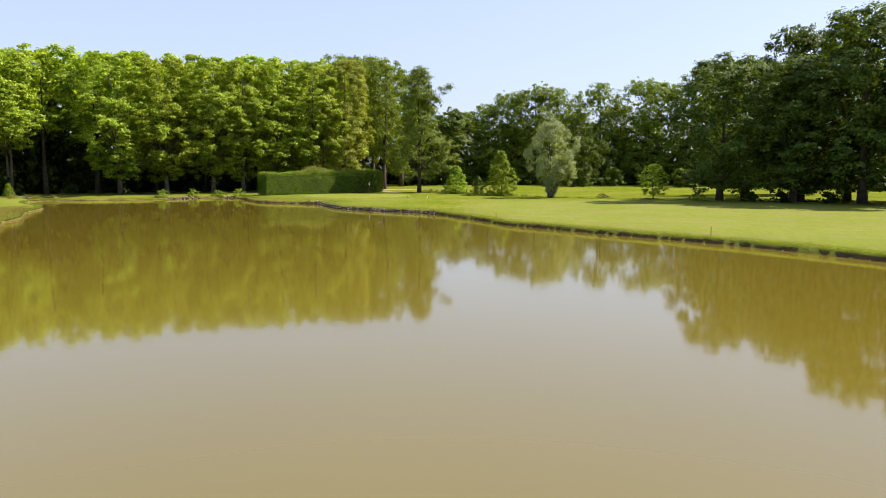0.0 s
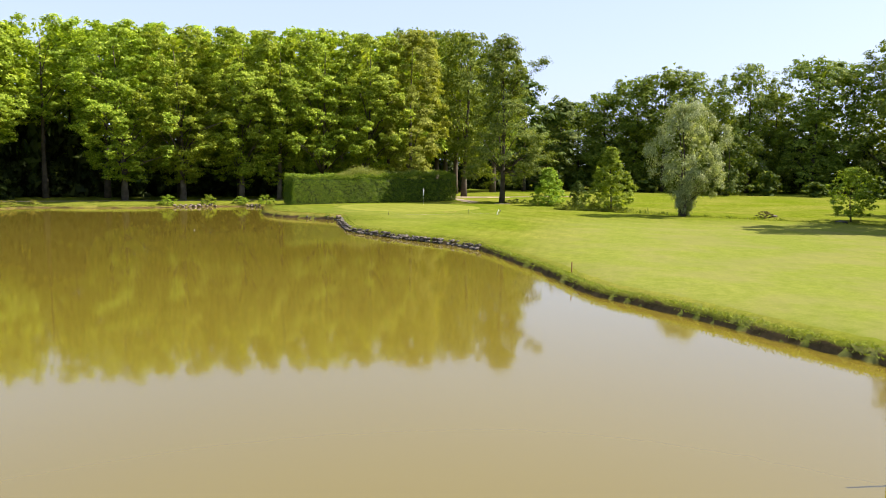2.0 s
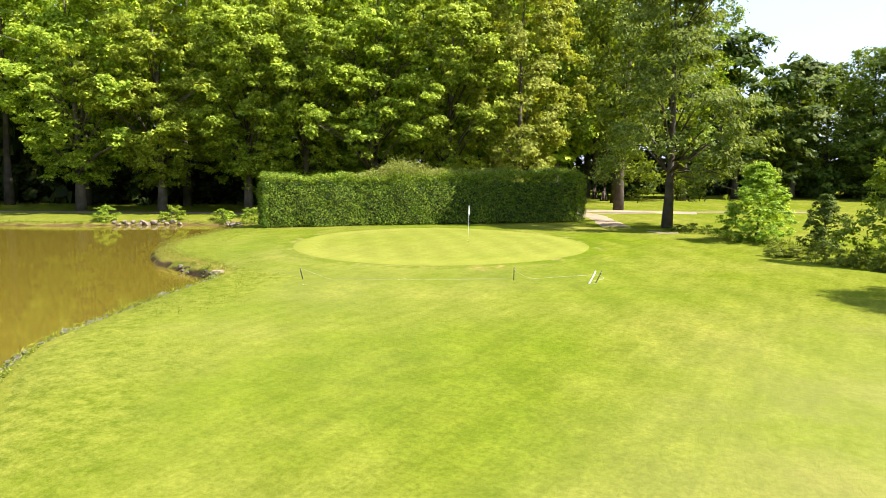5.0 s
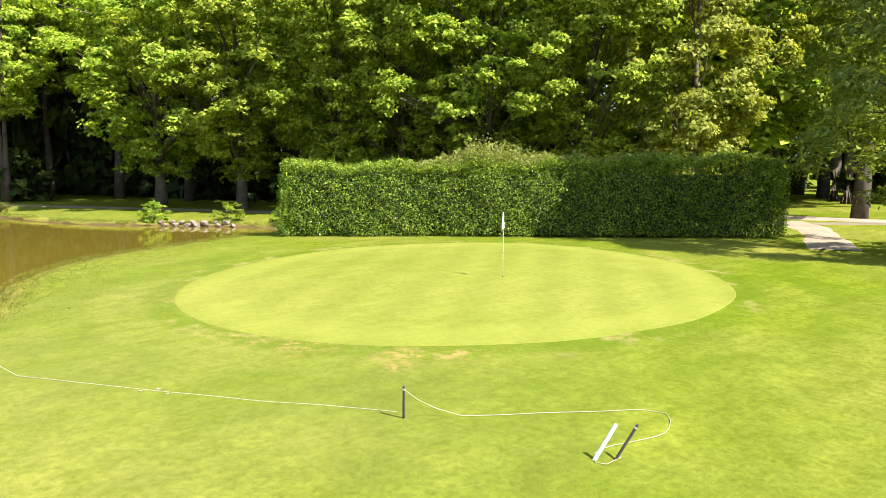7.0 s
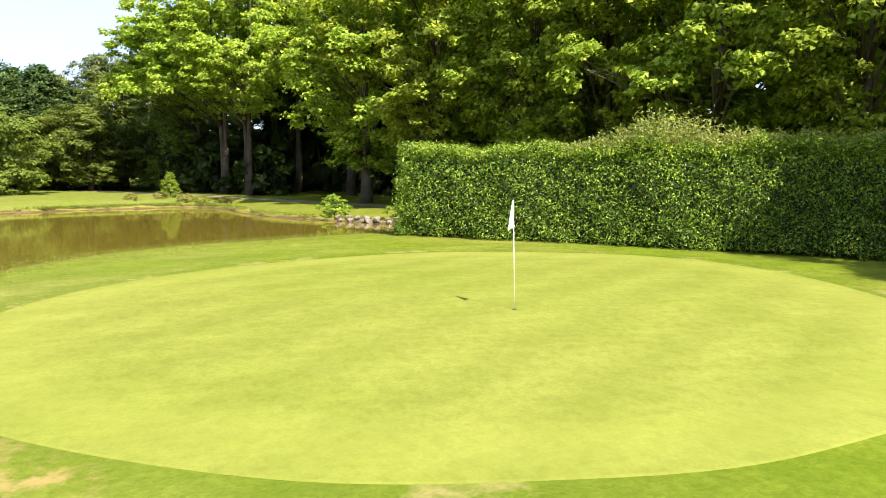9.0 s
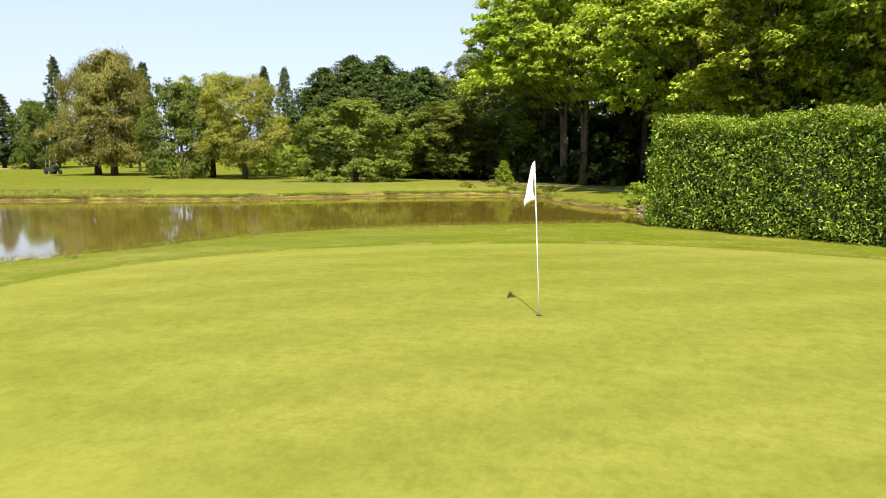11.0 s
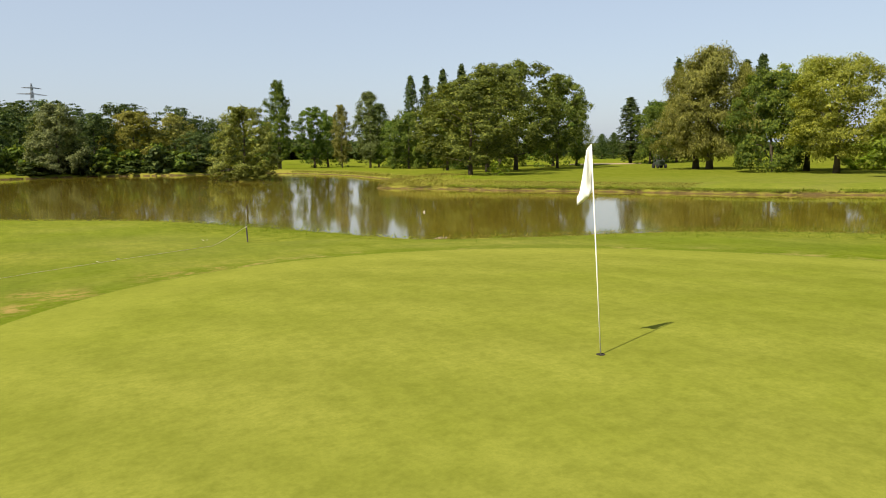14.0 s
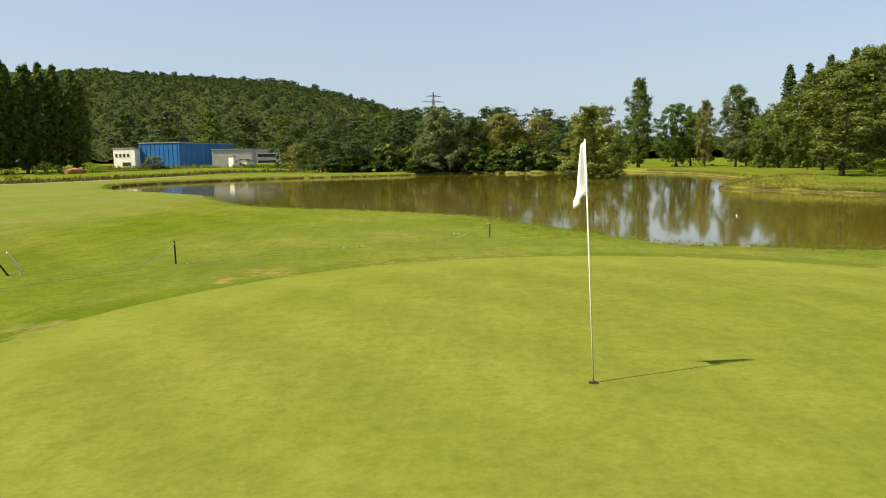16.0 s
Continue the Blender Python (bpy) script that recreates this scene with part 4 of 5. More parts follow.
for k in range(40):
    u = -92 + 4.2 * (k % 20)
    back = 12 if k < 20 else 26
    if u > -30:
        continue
    tree("dark_shrub", u - 0.4 * back + random.uniform(-1, 1), 112 + (u + 92) * 0.56 + back + random.uniform(-1.5, 2.5), random.uniform(4.5, 7), random.uniform(6, 8), "undergrowth in the plane wood, leaves darkened for shade", "bush", "bush", leaf="under")

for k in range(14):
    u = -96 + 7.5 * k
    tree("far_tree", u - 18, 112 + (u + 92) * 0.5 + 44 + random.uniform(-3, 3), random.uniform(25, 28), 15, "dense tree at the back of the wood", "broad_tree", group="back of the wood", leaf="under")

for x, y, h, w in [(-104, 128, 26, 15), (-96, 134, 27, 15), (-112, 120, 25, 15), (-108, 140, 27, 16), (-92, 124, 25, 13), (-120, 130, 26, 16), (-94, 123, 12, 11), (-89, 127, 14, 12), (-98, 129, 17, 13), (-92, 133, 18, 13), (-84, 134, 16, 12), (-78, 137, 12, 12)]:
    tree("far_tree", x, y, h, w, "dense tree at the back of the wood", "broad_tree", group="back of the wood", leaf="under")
for k in range(9):
    tree("far_tree", -12 + 9 * k, 238 - 0.9 * k + random.uniform(-3, 3), random.uniform(18, 22), 17, "tall broad tree in the far tree line", "broad_tree", group="far tree line", leaf="dark")

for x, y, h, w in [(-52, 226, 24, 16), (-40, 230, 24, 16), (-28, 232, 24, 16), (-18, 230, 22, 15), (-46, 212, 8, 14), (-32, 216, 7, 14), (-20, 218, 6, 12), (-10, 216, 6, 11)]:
    tree("far_tree", x, y, h, w, "dense tree closing the end of the avenue, leaves darkened for shade", "broad_tree", group="end of the avenue", leaf="under")

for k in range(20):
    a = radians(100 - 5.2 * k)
    tree("dark_shrub", 6 + 140 * math.cos(a), 100 + 132 * math.sin(a), random.uniform(11, 15), random.uniform(15, 18), "thicket filling gaps behind the far trees, leaves darkened for shade", "bush", "bush", group="thicket behind the far trees", leaf="under")
for k in range(11):
    a = radians(62 - 6.2 * k)
    tree("far_tree", 6 + 158 * math.cos(a), 104 + 146 * math.sin(a), random.uniform(24, 28), 19, "dense tree behind the far tree line", "broad_tree", group="far tree line", leaf="dark")

for x, y, h, w in [(-99, 116, 14, 13), (-103, 109, 13, 12), (-95, 114.5, 7, 9)]:
    tree("dark_tree", x, y, h, w, "dull green tree beside the plane wood", "broad_tree", group="mixed trees on the west side", leaf="ash")

# west shore
WL = "trees on the west lawn"
tree("weeping_tree", -96.1, 48.0, 15.6, 12.5, "weeping birch tree with brownish hanging leaves", "weeping_tree", group=WL)
tree("weeping_tree", -94.1, 52.1, 17.2, 13, "weeping birch tree with brownish hanging leaves", "weeping_tree", group=WL)
tree("weeping_tree", -114.3, 41.9, 17, 6, "slender weeping birch with pale brown leaves", "weeping_tree", group=WL)
tree("round_tree", -87.1, 67.5, 12.0, 10.5, "dark green broad tree on the lawn", "broad_tree", group=WL, leaf="dark")
tree("yellow_tree", -84.2, 77.6, 12.4, 10, "tree with yellow-green drooping sprays", "yellow_tree", group=WL)
tree("yellow_tree", -92.0, 69.0, 13.4, 10.5, "tree with yellow-green drooping sprays", "yellow_tree", group=WL)
tree("round_tree", -80.8, 93.0, 9.0, 13, "broad low green tree on the lawn", "broad_tree", group=WL, leaf="ash")
tree("round_tree", -105.5, 72.2, 8.6, 9, "yellowish flowering bush before the conifers", "bush", "bush", leaf="yellow")
tree("round_tree", -100, 74.2, 4.4, 11, "low green bush before the conifers", "bush", "bush", leaf="young")
for x, y, h, w in [(-110.5, 75.6, 13.5, 11), (-108.9, 78.0, 16.2, 12), (-109.5, 80.8, 15.2, 12), (-107.5, 83.0, 17.6, 12), (-108.5, 85.6, 16.4, 12), (-106.5, 87.8, 17.4, 12), (-107, 90.8, 15.2, 12), (-104.6, 94.4, 15.4, 12), (-103, 82, 12.5, 11), (-101.5, 88, 13, 11), (-99.5, 94, 12, 10), (-103.5, 98.5, 12.5, 11), (-98, 99.5, 10, 10)]:
    tree("conifer", x, y, h, w * 1.22, "dense dark green conifer", "conifer", group="conifers on the west side")
tree("round_tree", -115, 94.1, 15.6, 8, "cream-flowering tree behind the conifers", "broad_tree", leaf="wild")
for x, y, h, w in [(-104.3, 101.5, 17, 10), (-98, 104.5, 14, 11), (-92, 101.5, 9.5, 9), (-95, 97.5, 9, 9), (-110, 110, 20, 12), (-93, 108.5, 9, 8), (-88.5, 111.5, 11, 8), (-118, 102, 18, 12)]:
    tree("dark_tree", x, y, h, w, "dull green tree beside the plane wood", "broad_tree", group="mixed trees on the west side", leaf="birch" if x < -104 else "ash")
for x, y, h in [(-157, 43.9, 22.8), (-159.1, 47.9, 22.8), (-143.3, 22.8, 22.5), (-141.5, 20.3, 21.3), (-133, 9.6, 22.4), (-94.9, -44.6, 23), (-98.4, -42.7, 23), (-102.2, -40.6, 24.5), (-106.3, -38.1, 25.5), (-112, -34, 24)]:
    tree("poplar", x, y, h, 4.4, "tall narrow dark green poplar", "poplar", group="poplars")
tree("poplar", -122.5, 6.1, 14.2, 5.5, "dark poplar across the fairway", "poplar")
tree("far_tree", -121.6, 13, 11.8, 8, "dark broad tree across the fairway", "broad_tree", leaf="dark")
for x, y, h, w in [(-126.2, 9.4, 13.4, 9), (-135.2, 4.5, 13.6, 10)]:
    tree("line_tree", x, y, h, w, "dark broad tree across the fairway", "broad_tree", group="dark trees across the fairway", leaf="dark")
for x, y, h, w in [(-161.1, -46.8, 7.8, 6), (-170.4, -51.8, 8.4, 6), (-178, -40, 8, 6)]:
    tree("conifer", x, y, h, w, "small dark conifer across the fairway", "conifer", group="conifers on the west side")
SP = "trees on the spit"
tree("oak", -57.5, 46.5, 12.2, 13.5, "spreading oak on the grassy spit", "oak_tree", group=SP, leaf="oak")
tree("oak", -78.9, 25.4, 17.6, 17, "spreading dark oak behind the spit", "oak_tree", group=SP, leaf="oak")
tree("oak", -68, 34, 15.6, 14, "spreading oak behind the spit", "oak_tree", group=SP, leaf="oak")
tree("oak", -92.4, 19.4, 16.6, 12, "spreading dark oak behind the spit", "oak_tree", group=SP, leaf="oak")
tree("oak", -73.4, 12.2, 15, 11, "spreading oak behind the spit", "oak_tree", group=SP, leaf="oak")
tree("weeping_tree", -104.5, 10, 13, 6.5, "dark green weeping tree across the lawn", "weeping_tree", group=SP, leaf="oak")
tree("shrub", -59.5, 49.5, 1.8, 3.0, "low bush below the oak", "bush", "bush")
FS = "trees beyond the pond"
tree("birch", -76.5, -47, 15.6, 5.5, "pale slender birch on the far shore", "birch_tree", group=FS, leaf="weeping")
tree("birch", -79, -35, 18, 8.5, "grey-green birch tree on the far shore", "birch_tree", group=FS)
tree("birch", -85, -44, 16, 8, "grey-green birch tree on the far shore", "birch_tree", group=FS)
tree("round_tree", -78.6, -13.5, 11.9, 11, "round dark green tree on the far shore", "broad_tree", group=FS, leaf="dark")
for x, y, h, w in [(-83, -30, 11, 9), (-88, -16, 14, 11), (-84, -3, 13.5, 10), (-98, -26, 16, 11), (-82, 5, 13, 9), (-94, -2, 16, 11), (-100, 8, 15, 10)]:
    tree("far_tree", x, y, h, w, "dark green tree beyond the pond", "broad_tree", group=FS, leaf="dark")
tree("islet_tree", -36.6, 16.0, 10.4, 10.8, "bushy olive-green willow filling a small islet", "willow_tree", leaf="islet")
for x, y in [(-40.2, 15.6), (-38.2, 13.6), (-35, 13.6), (-33, 15.6), (-34.6, 17.8), (-38.4, 18.2)]:
    tree("shrub", x, y, 1.7, 3.6, "low olive willow shoots at the islet's edge", "bush", "bush", group="shoots on the islet", leaf="islet")
tree("birch", -63.5, -56.6, 22, 8, "tall open tree with separate limbs", "broad_tree", group=FS, leaf="dark", stems=2)
tree("oak", -75, -63.9, 16.2, 12, "open spreading tree on the far shore", "oak_tree", group=FS, leaf="dark")
tree("far_tree", -80, -67, 14, 11, "dark green tree beyond the pond", "broad_tree", group=FS, leaf="dark")

# south shore
tree("islet_tree", -13.5, -47.5, 14.6, 13, "grey-green willow on the far bank", "willow_tree", group="trees on the south bank", leaf="grey_willow")
tree("islet_tree", -29.5, -58, 14.2, 15.5, "yellowing round willow on the far bank", "willow_tree", group="trees on the south bank", leaf="gold")
for x, y, h, w, leaf in [(7.7, -47, 8.5, 10, "dark"), (15, -52, 10, 10, "ash"), (-2.7, -58.9, 13.4, 10, "ash"), (-21, -56, 13.4, 9, "dark"), (-39, -60, 13.4, 9, "weeping"), (-42, -50, 9, 8, "ash"), (-42, -74, 16, 12, "dark"), (-14, -74, 17, 12, "ash"), (4, -78, 14, 11, "dark"), (-54, -92, 14, 12, "dark"), (-62, -108, 13, 12, "ash"), (16, -76, 12, 10, "ash"), (24, -70, 7, 7, "weeping"), (30, -84, 9, 8, "dark"), (-30, -90, 18, 12, "ash"), (-6, -96, 18, 12, "dark"), (20, -100, 15, 11, "ash")]:
    tree("line_tree", x, y, h, w * 1.3, "leafy tree on the south bank", "broad_tree", group="trees on the south bank", leaf={"ash": "poplar", "dark": "poplar"}.get(leaf, leaf))
for k in range(11):
    tree("dark_shrub", -44 + 5.4 * k, -49 + random.uniform(-2, 1) - 3 * math.sin(k * 0.5), random.uniform(4, 6.5), random.uniform(6, 8), "dark bush at the foot of the south bank trees", "bush", "bush")
for k, (x, y) in enumerate([(-52, -43), (-47.5, -44.5), (-42.5, -44.5), (-37.5, -42.0), (-32.5, -42.0), (-28, -44.5), (-22.5, -46.0), (-17, -47.0), (-8.5, -44.0)]):
    tree("dark_shrub", x, y, 4.2 + 1.6 * math.sin(2.1 * k), 7.2, "dark bush hanging over the water's edge", "bush", "bush", group="bushes on the south bank", leaf="under" if k % 3 else "dark")
for x, y, h in [(104, -71.8, 31), (99.3, -74.5, 29), (95.8, -76.5, 30), (92.7, -78.1, 29.5), (87.3, -80.8, 26), (109, -69, 31), (114, -66, 30), (107, -80, 30), (119, -62, 30), (124, -57, 29), (130, -52, 30), (101, -80, 30), (96, -84, 29), (91.5, -86, 29), (112, -75, 30), (117.5, -71, 30), (123, -66, 30), (106, -76.5, 31)]:
    tree("poplar", x, y, h, 5.8, "tall narrow dark poplar in a close row", "poplar", group="row of poplars", leaf="dark")
for x, y, h, w, leaf in [(88, -150, 20, 14, "dark"), (76, -160, 21, 14, "ash"), (100, -140, 20, 14, "dark"), (64, -170, 20, 14, "dark"), (52, -178, 19, 14, "ash"), (40, -180, 18, 14, "dark"), (30, -176, 17, 13, "ash"), (112, -128, 20, 14, "ash"), (20, -172, 19, 13, "dark"), (8, -160, 20, 13, "ash"), (36, -150, 9, 9, "dark"), (28, -140, 10, 9, "ash"), (-10, -170, 20, 14, "dark"), (-30, -180, 20, 14, "ash"), (122, -112, 20, 14, "dark"), (74, -98, 4, 7, "weeping"), (-60, -170, 18, 14, "dark"), (-90, -160, 18, 14, "ash"), (-120, -130, 18, 14, "dark")]:
    tree("far_tree", x, y, h, w, "broad tree in the wood behind the buildings", "broad_tree", group="southern wood", leaf={"dark": "poplar", "ash": "dark"}.get(leaf, leaf))

# ---- wooded hill ----


def hill_height(x, y):
    ridge = np.interp(x, [-700, -250, -60, 39, 107, 173, 267, 351, 520, 900], [4, 14, 30, 55, 76, 89, 97, 103, 109, 111])
    t = np.clip((-y - 330) / 450, 0, 1)
    return 2 + ridge * np.sin(t * math.pi / 2) ** 1.3


rng = np.random.default_rng(77)


def canopy(x, y):
    """Rounded tree crowns standing close together, as heights over the ground."""
    out = np.zeros(x.shape)
    for cell, lift in ((15.0, 9.0), (8.0, 5.0)):
        ci, cj = np.floor(x / cell), np.floor(y / cell)
        for di in (-1, 0, 1):
            for dj in (-1, 0, 1):
                a, b = ci + di, cj + dj
                h1 = np.modf(np.abs(np.sin(a * 12.9898 + b * 78.233 + cell) * 43758.5453))[0]
                h2 = np.modf(np.abs(np.sin(a * 39.346 + b * 11.135 + cell) * 24634.6345))[0]
                d2 = (x - (a + 0.2 + 0.6 * h1) * cell) ** 2 + (y - (b + 0.2 + 0.6 * h2) * cell) ** 2
                r = cell * (0.45 + 0.3 * h2)
                out = np.maximum(out, lift * (0.55 + 0.6 * h1) * np.sqrt(np.maximum(0, 1 - d2 / r ** 2)))
    return out


hx = np.concatenate([np.arange(-900, -240, 30.0), np.arange(-240, 420, 2.6), np.arange(420, 901, 12.0)])
hy = np.concatenate([np.arange(-1000, -790, 30.0), np.arange(-790, -329, 3.4)])
HX, HY = np.meshgrid(hx, hy)
heath = np.exp(-((HX - 190) / 90) ** 2 - ((HY + 660) / 60) ** 2)
HZ = hill_height(HX, HY) + 3 * np.sin(HX * 0.03) * np.cos(HY * 0.04) + canopy(HX, HY) * (1 - 0.75 * heath)
hf = [(j * len(hx) + i, j * len(hx) + i + 1, (j + 1) * len(hx) + i + 1, (j + 1) * len(hx) + i) for j in range(len(hy) - 1) for i in range(len(hx) - 1)]
me = bpy.data.meshes.new("hill")
me.from_pydata(np.stack([HX.ravel(), HY.ravel(), HZ.ravel()], 1).tolist(), [], hf)
me.polygons.foreach_set("use_smooth", [True] * len(me.polygons))
me.materials.append(HILL)
tagged(new("hill", me), "long hill covered by dense dark woodland", "hill", kind="structure")
x, y = rng.uniform(-230, 420, 70000), -330 - 460 * rng.uniform(0, 1, 70000) ** 0.9
top = hill_height(x, y) + 3 * np.sin(x * 0.03) * np.cos(y * 0.04) + canopy(x, y)
keep = canopy(x, y) > 1.2
cs = np.column_stack([x, y, top + rng.uniform(-0.3, 0.9, len(x))])[keep]
tagged(new("far_woods", quads("far_woods", leaves(rng, cs, unit(rng.normal(size=cs.shape) + np.array([0, 0.5, 0.9])), 2.0, 0.9, 0.1, 0.0, True), LEAF["wood"])), "leafy tops of the woodland on the far hill", "woodland", kind="stuff")

for k in range(34):
    x = 40 + 10.5 * k + random.uniform(-5, 5)
    y = -772 + random.uniform(-12, 18)
    h = random.uniform(9, 15)
    tree("ridge_tree", x, y, h, h * random.uniform(0.55, 0.9), "dark tree standing on the hill's ridge", "broad_tree", group="trees on the ridge", z=float(hill_height(np.array(x), np.array(y))))

# ---- hedge ----
HEDGE_A, HEDGE_B = Vector((-33.2, 122.0, 0)), Vector((-14.8, 143.3, 0))
hedge_len = (HEDGE_B - HEDGE_A).length
hedge_turn = math.degrees(math.atan2(HEDGE_B.y - HEDGE_A.y, HEDGE_B.x - HEDGE_A.x))
HEDGE_D = 2.8


def hedge_top(u):
    return 3.85 + 0.55 * ease(0.1, 1.0, u / hedge_len) + 0.13 * np.sin(u * 1.3) + 0.08 * np.sin(u * 3.1) + 0.05 * np.sin(u * 7.3)


hedge = tagged(new("hedge"), "long tall clipped laurel hedge with glossy green leaves", "hedge")
hedge.matrix_basis = pose(HEDGE_A.x, HEDGE_A.y, 0.66, 0, 0, hedge_turn)
# Solid dark block in place of the shade seen between the leaves.
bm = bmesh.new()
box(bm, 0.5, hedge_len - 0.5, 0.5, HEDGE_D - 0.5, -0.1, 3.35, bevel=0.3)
part("inner_block", from_bm("hedge_core", bm, DARK_CORE), hedge, "solid block inside, the hedge's inner shade put into its dark colour")
rng = np.random.default_rng(3)


def hedge_faces(count):
    """Points and outward directions over the front, ends and top."""
    sel = rng.uniform(size=count)
    u, v, w = rng.uniform(0, hedge_len, count), rng.uniform(0, HEDGE_D, count), rng.uniform(0, 1, count)
    top = hedge_top(u)
    p, n = np.zeros((count, 3)), np.zeros((count, 3))
    front, back, crown = sel < 0.52, (sel >= 0.52) & (sel < 0.57), (sel >= 0.57) & (sel < 0.82)
    left, right = (sel >= 0.82) & (sel < 0.93), sel >= 0.93
    belly = 0.10 * np.sin(u * 0.9) + 0.08 * np.sin(u * 2.3 + w * 5)
    for m, q, d in ((front, np.stack([u, belly, w * top], 1), (0, -1, 0.15)), (back, np.stack([u, HEDGE_D + belly, w * top], 1), (0, 1, 0.15)), (crown, np.stack([u, v, top], 1), (0, 0, 1)),
                    (left, np.stack([0 * u, v, w * hedge_top(0 * u)], 1), (-1, 0, 0.15)), (right, np.stack([0 * u + hedge_len, v, w * hedge_top(0 * u + hedge_len)], 1), (1, 0, 0.15))):
        p[m], n[m] = q[m], d
    round_off = 0.35 * ease(0.75, 1.0, w) * (front | back | left | right)
    p -= n * round_off[:, None]
    return p, n


p, n = hedge_faces(108000)
swell = np.sin(4.3 * p[:, 0] + 1.7 * p[:, 2]) * np.sin(4.9 * p[:, 2] + 3.1 * p[:, 1] - 0.8 * p[:, 0]) + 0.6 * np.sin(9.7 * p[:, 0] - 5.1 * p[:, 2] + 7 * p[:, 1]) * np.sin(8.3 * p[:, 2] + 2.2 * p[:, 0])
p += n * (0.17 * swell - 0.03)[:, None]
p += rng.normal(size=p.shape) * 0.07 + n * rng.uniform(-0.30, 0.09, (len(p), 1))
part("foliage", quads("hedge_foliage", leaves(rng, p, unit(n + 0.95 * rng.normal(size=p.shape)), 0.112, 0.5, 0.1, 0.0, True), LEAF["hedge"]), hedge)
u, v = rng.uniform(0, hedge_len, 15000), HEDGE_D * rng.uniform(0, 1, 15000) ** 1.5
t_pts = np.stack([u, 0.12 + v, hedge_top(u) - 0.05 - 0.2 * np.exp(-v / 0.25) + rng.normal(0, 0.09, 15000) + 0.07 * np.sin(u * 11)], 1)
part("new_growth", quads("hedge_shoots", leaves(rng, t_pts, unit(0.6 * rng.normal(size=t_pts.shape) + np.array([0, -0.6, 0.8])), 0.115, 0.45, 0.1, 0.0, True), LEAF["hedge_top"]), hedge, "yellow-green shoots along the clipped top, sunlight put into their colour")
u = np.clip(rng.normal(11.5, 2.3, 6500), 6.5, 18)
w_pts = np.stack([u, rng.uniform(0.2, HEDGE_D, 6500), hedge_top(u) + np.abs(rng.normal(0, 0.34, 6500)) * np.exp(-((u - 11.5) / 3.2) ** 2) * 1.5], 1)
u2 = np.clip(rng.normal(19, 3.0, 1800), 14, 25)
w2 = np.stack([u2, rng.uniform(0.3, HEDGE_D, 1800), hedge_top(u2) + np.abs(rng.normal(0, 0.16, 1800))], 1)
w_pts = np.concatenate([w_pts, w2])
part("wild_growth", quads("wild_growth", leaves(rng, w_pts, unit(rng.normal(size=w_pts.shape) + np.array([0, -0.3, 0.6])), 0.15, 0.45, 0.1, 0.0, True), LEAF["wild"]), hedge, "unclipped pale flowering shoots on top")

# ---- golf things ----
FB = Vector((-14.575, 119.707, 0))
fz = ground_z(FB.x, FB.y) + 0.022
flag = tagged(new("golf_flag"), "white golf flagstick with a limp white flag", "flag")
flag.matrix_basis = pose(FB.x, FB.y, fz, 2.6, 1.9, 0)
bm = bmesh.new()
tube(bm, [(0, 0, -0.12), (0, 0, 1.1), (0, 0, 2.2)], [0.0075, 0.007, 0.0065], 10)
part("pole", from_bm("flag_pole", bm, WHITE, True), flag)
bm = bmesh.new()
grid = []
for i in range(15):
    f = i / 14
    row = []
    for j in range(9):
        g = j / 8
        width = 0.165 * (0.25 + 0.75 * f) if f < 0.8 else 0.165 * (1 - 0.9 * (f - 0.8) / 0.2 * (1 - g))
        x = -0.012 - g * width
        y = 0.035 * math.sin(g * 7 + f * 2.0) * (0.3 + f)
        z = 2.19 - f * 0.46 - g * (0.05 + 0.10 * f)
        row.append(bm.verts.new((x, y, z)))
    grid.append(row)
for a, b in zip(grid, grid[1:]):
    for j in range(8):
        bm.faces.new((a[j], a[j + 1], b[j + 1], b[j]))
cloth = part("flag_cloth", from_bm("flag_cloth", bm, CLOTH, True), flag, "limp white cloth flag", pose(0, 0, 0, 0, 0, 130))
sol = cloth.modifiers.new("thickness", "SOLIDIFY")
sol.thickness = 0.004

hole = tagged(new("golf_hole"), "flat dark disc on the putting green, the cup's inner shade put into its colour", "golf hole")
hole.matrix_basis = pose(FB.x, FB.y, fz)
# Flat disc at turf level; near-black colour stands for shade down the hole.
bm = bmesh.new()
bmesh.ops.create_cone(bm, cap_ends=True, segments=24, radius1=0.048, radius2=0.048, depth=0.006, matrix=Matrix.Translation((0, 0, 0.0)))
part("cup", from_bm("cup", bm, DARKHOLE), hole)


def post(x, y, h, lean_x, lean_y, mat, label, name="rope_post", group="rope posts", radius=0.022):
    ob = tagged(new(name), label, "post", group)
    ob.matrix_basis = pose(x, y, ground_z(x, y), lean_x, lean_y, 0)
    bm = bmesh.new()
    tube(bm, [(0, 0, -0.15), (0, 0, h * 0.5), (0, 0, h - 0.02), (0, 0, h)], [radius, radius, radius, radius * 0.6], 8)
    part("shaft", from_bm("post_shaft", bm, mat), ob)
    if mat is BLACKWOOD:
        bm = bmesh.new()
        bmesh.ops.create_cone(bm, cap_ends=True, segments=10, radius1=radius * 1.15, radius2=radius * 1.15, depth=0.03, matrix=Matrix.Translation((0, 0, h - 0.06)))
        part("rope_ring", from_bm("rope_ring", bm, ROPE), ob)
    return ob


post(-14.7, 104.4, 0.50, 17, -2, BLACKWOOD, "short dark post holding a rope, leaning slightly")
post(-6.94, 109.07, 0.55, 0, 1, BLACKWOOD, "short dark upright post holding a rope")
post(-3.70, 110.30, 0.60, -24, 20, BLACKWOOD, "short dark post leaning over")
post(-3.90, 110.08, 0.60, -22, 20, WHITE, "short white post leaning over", group="", radius=0.03)


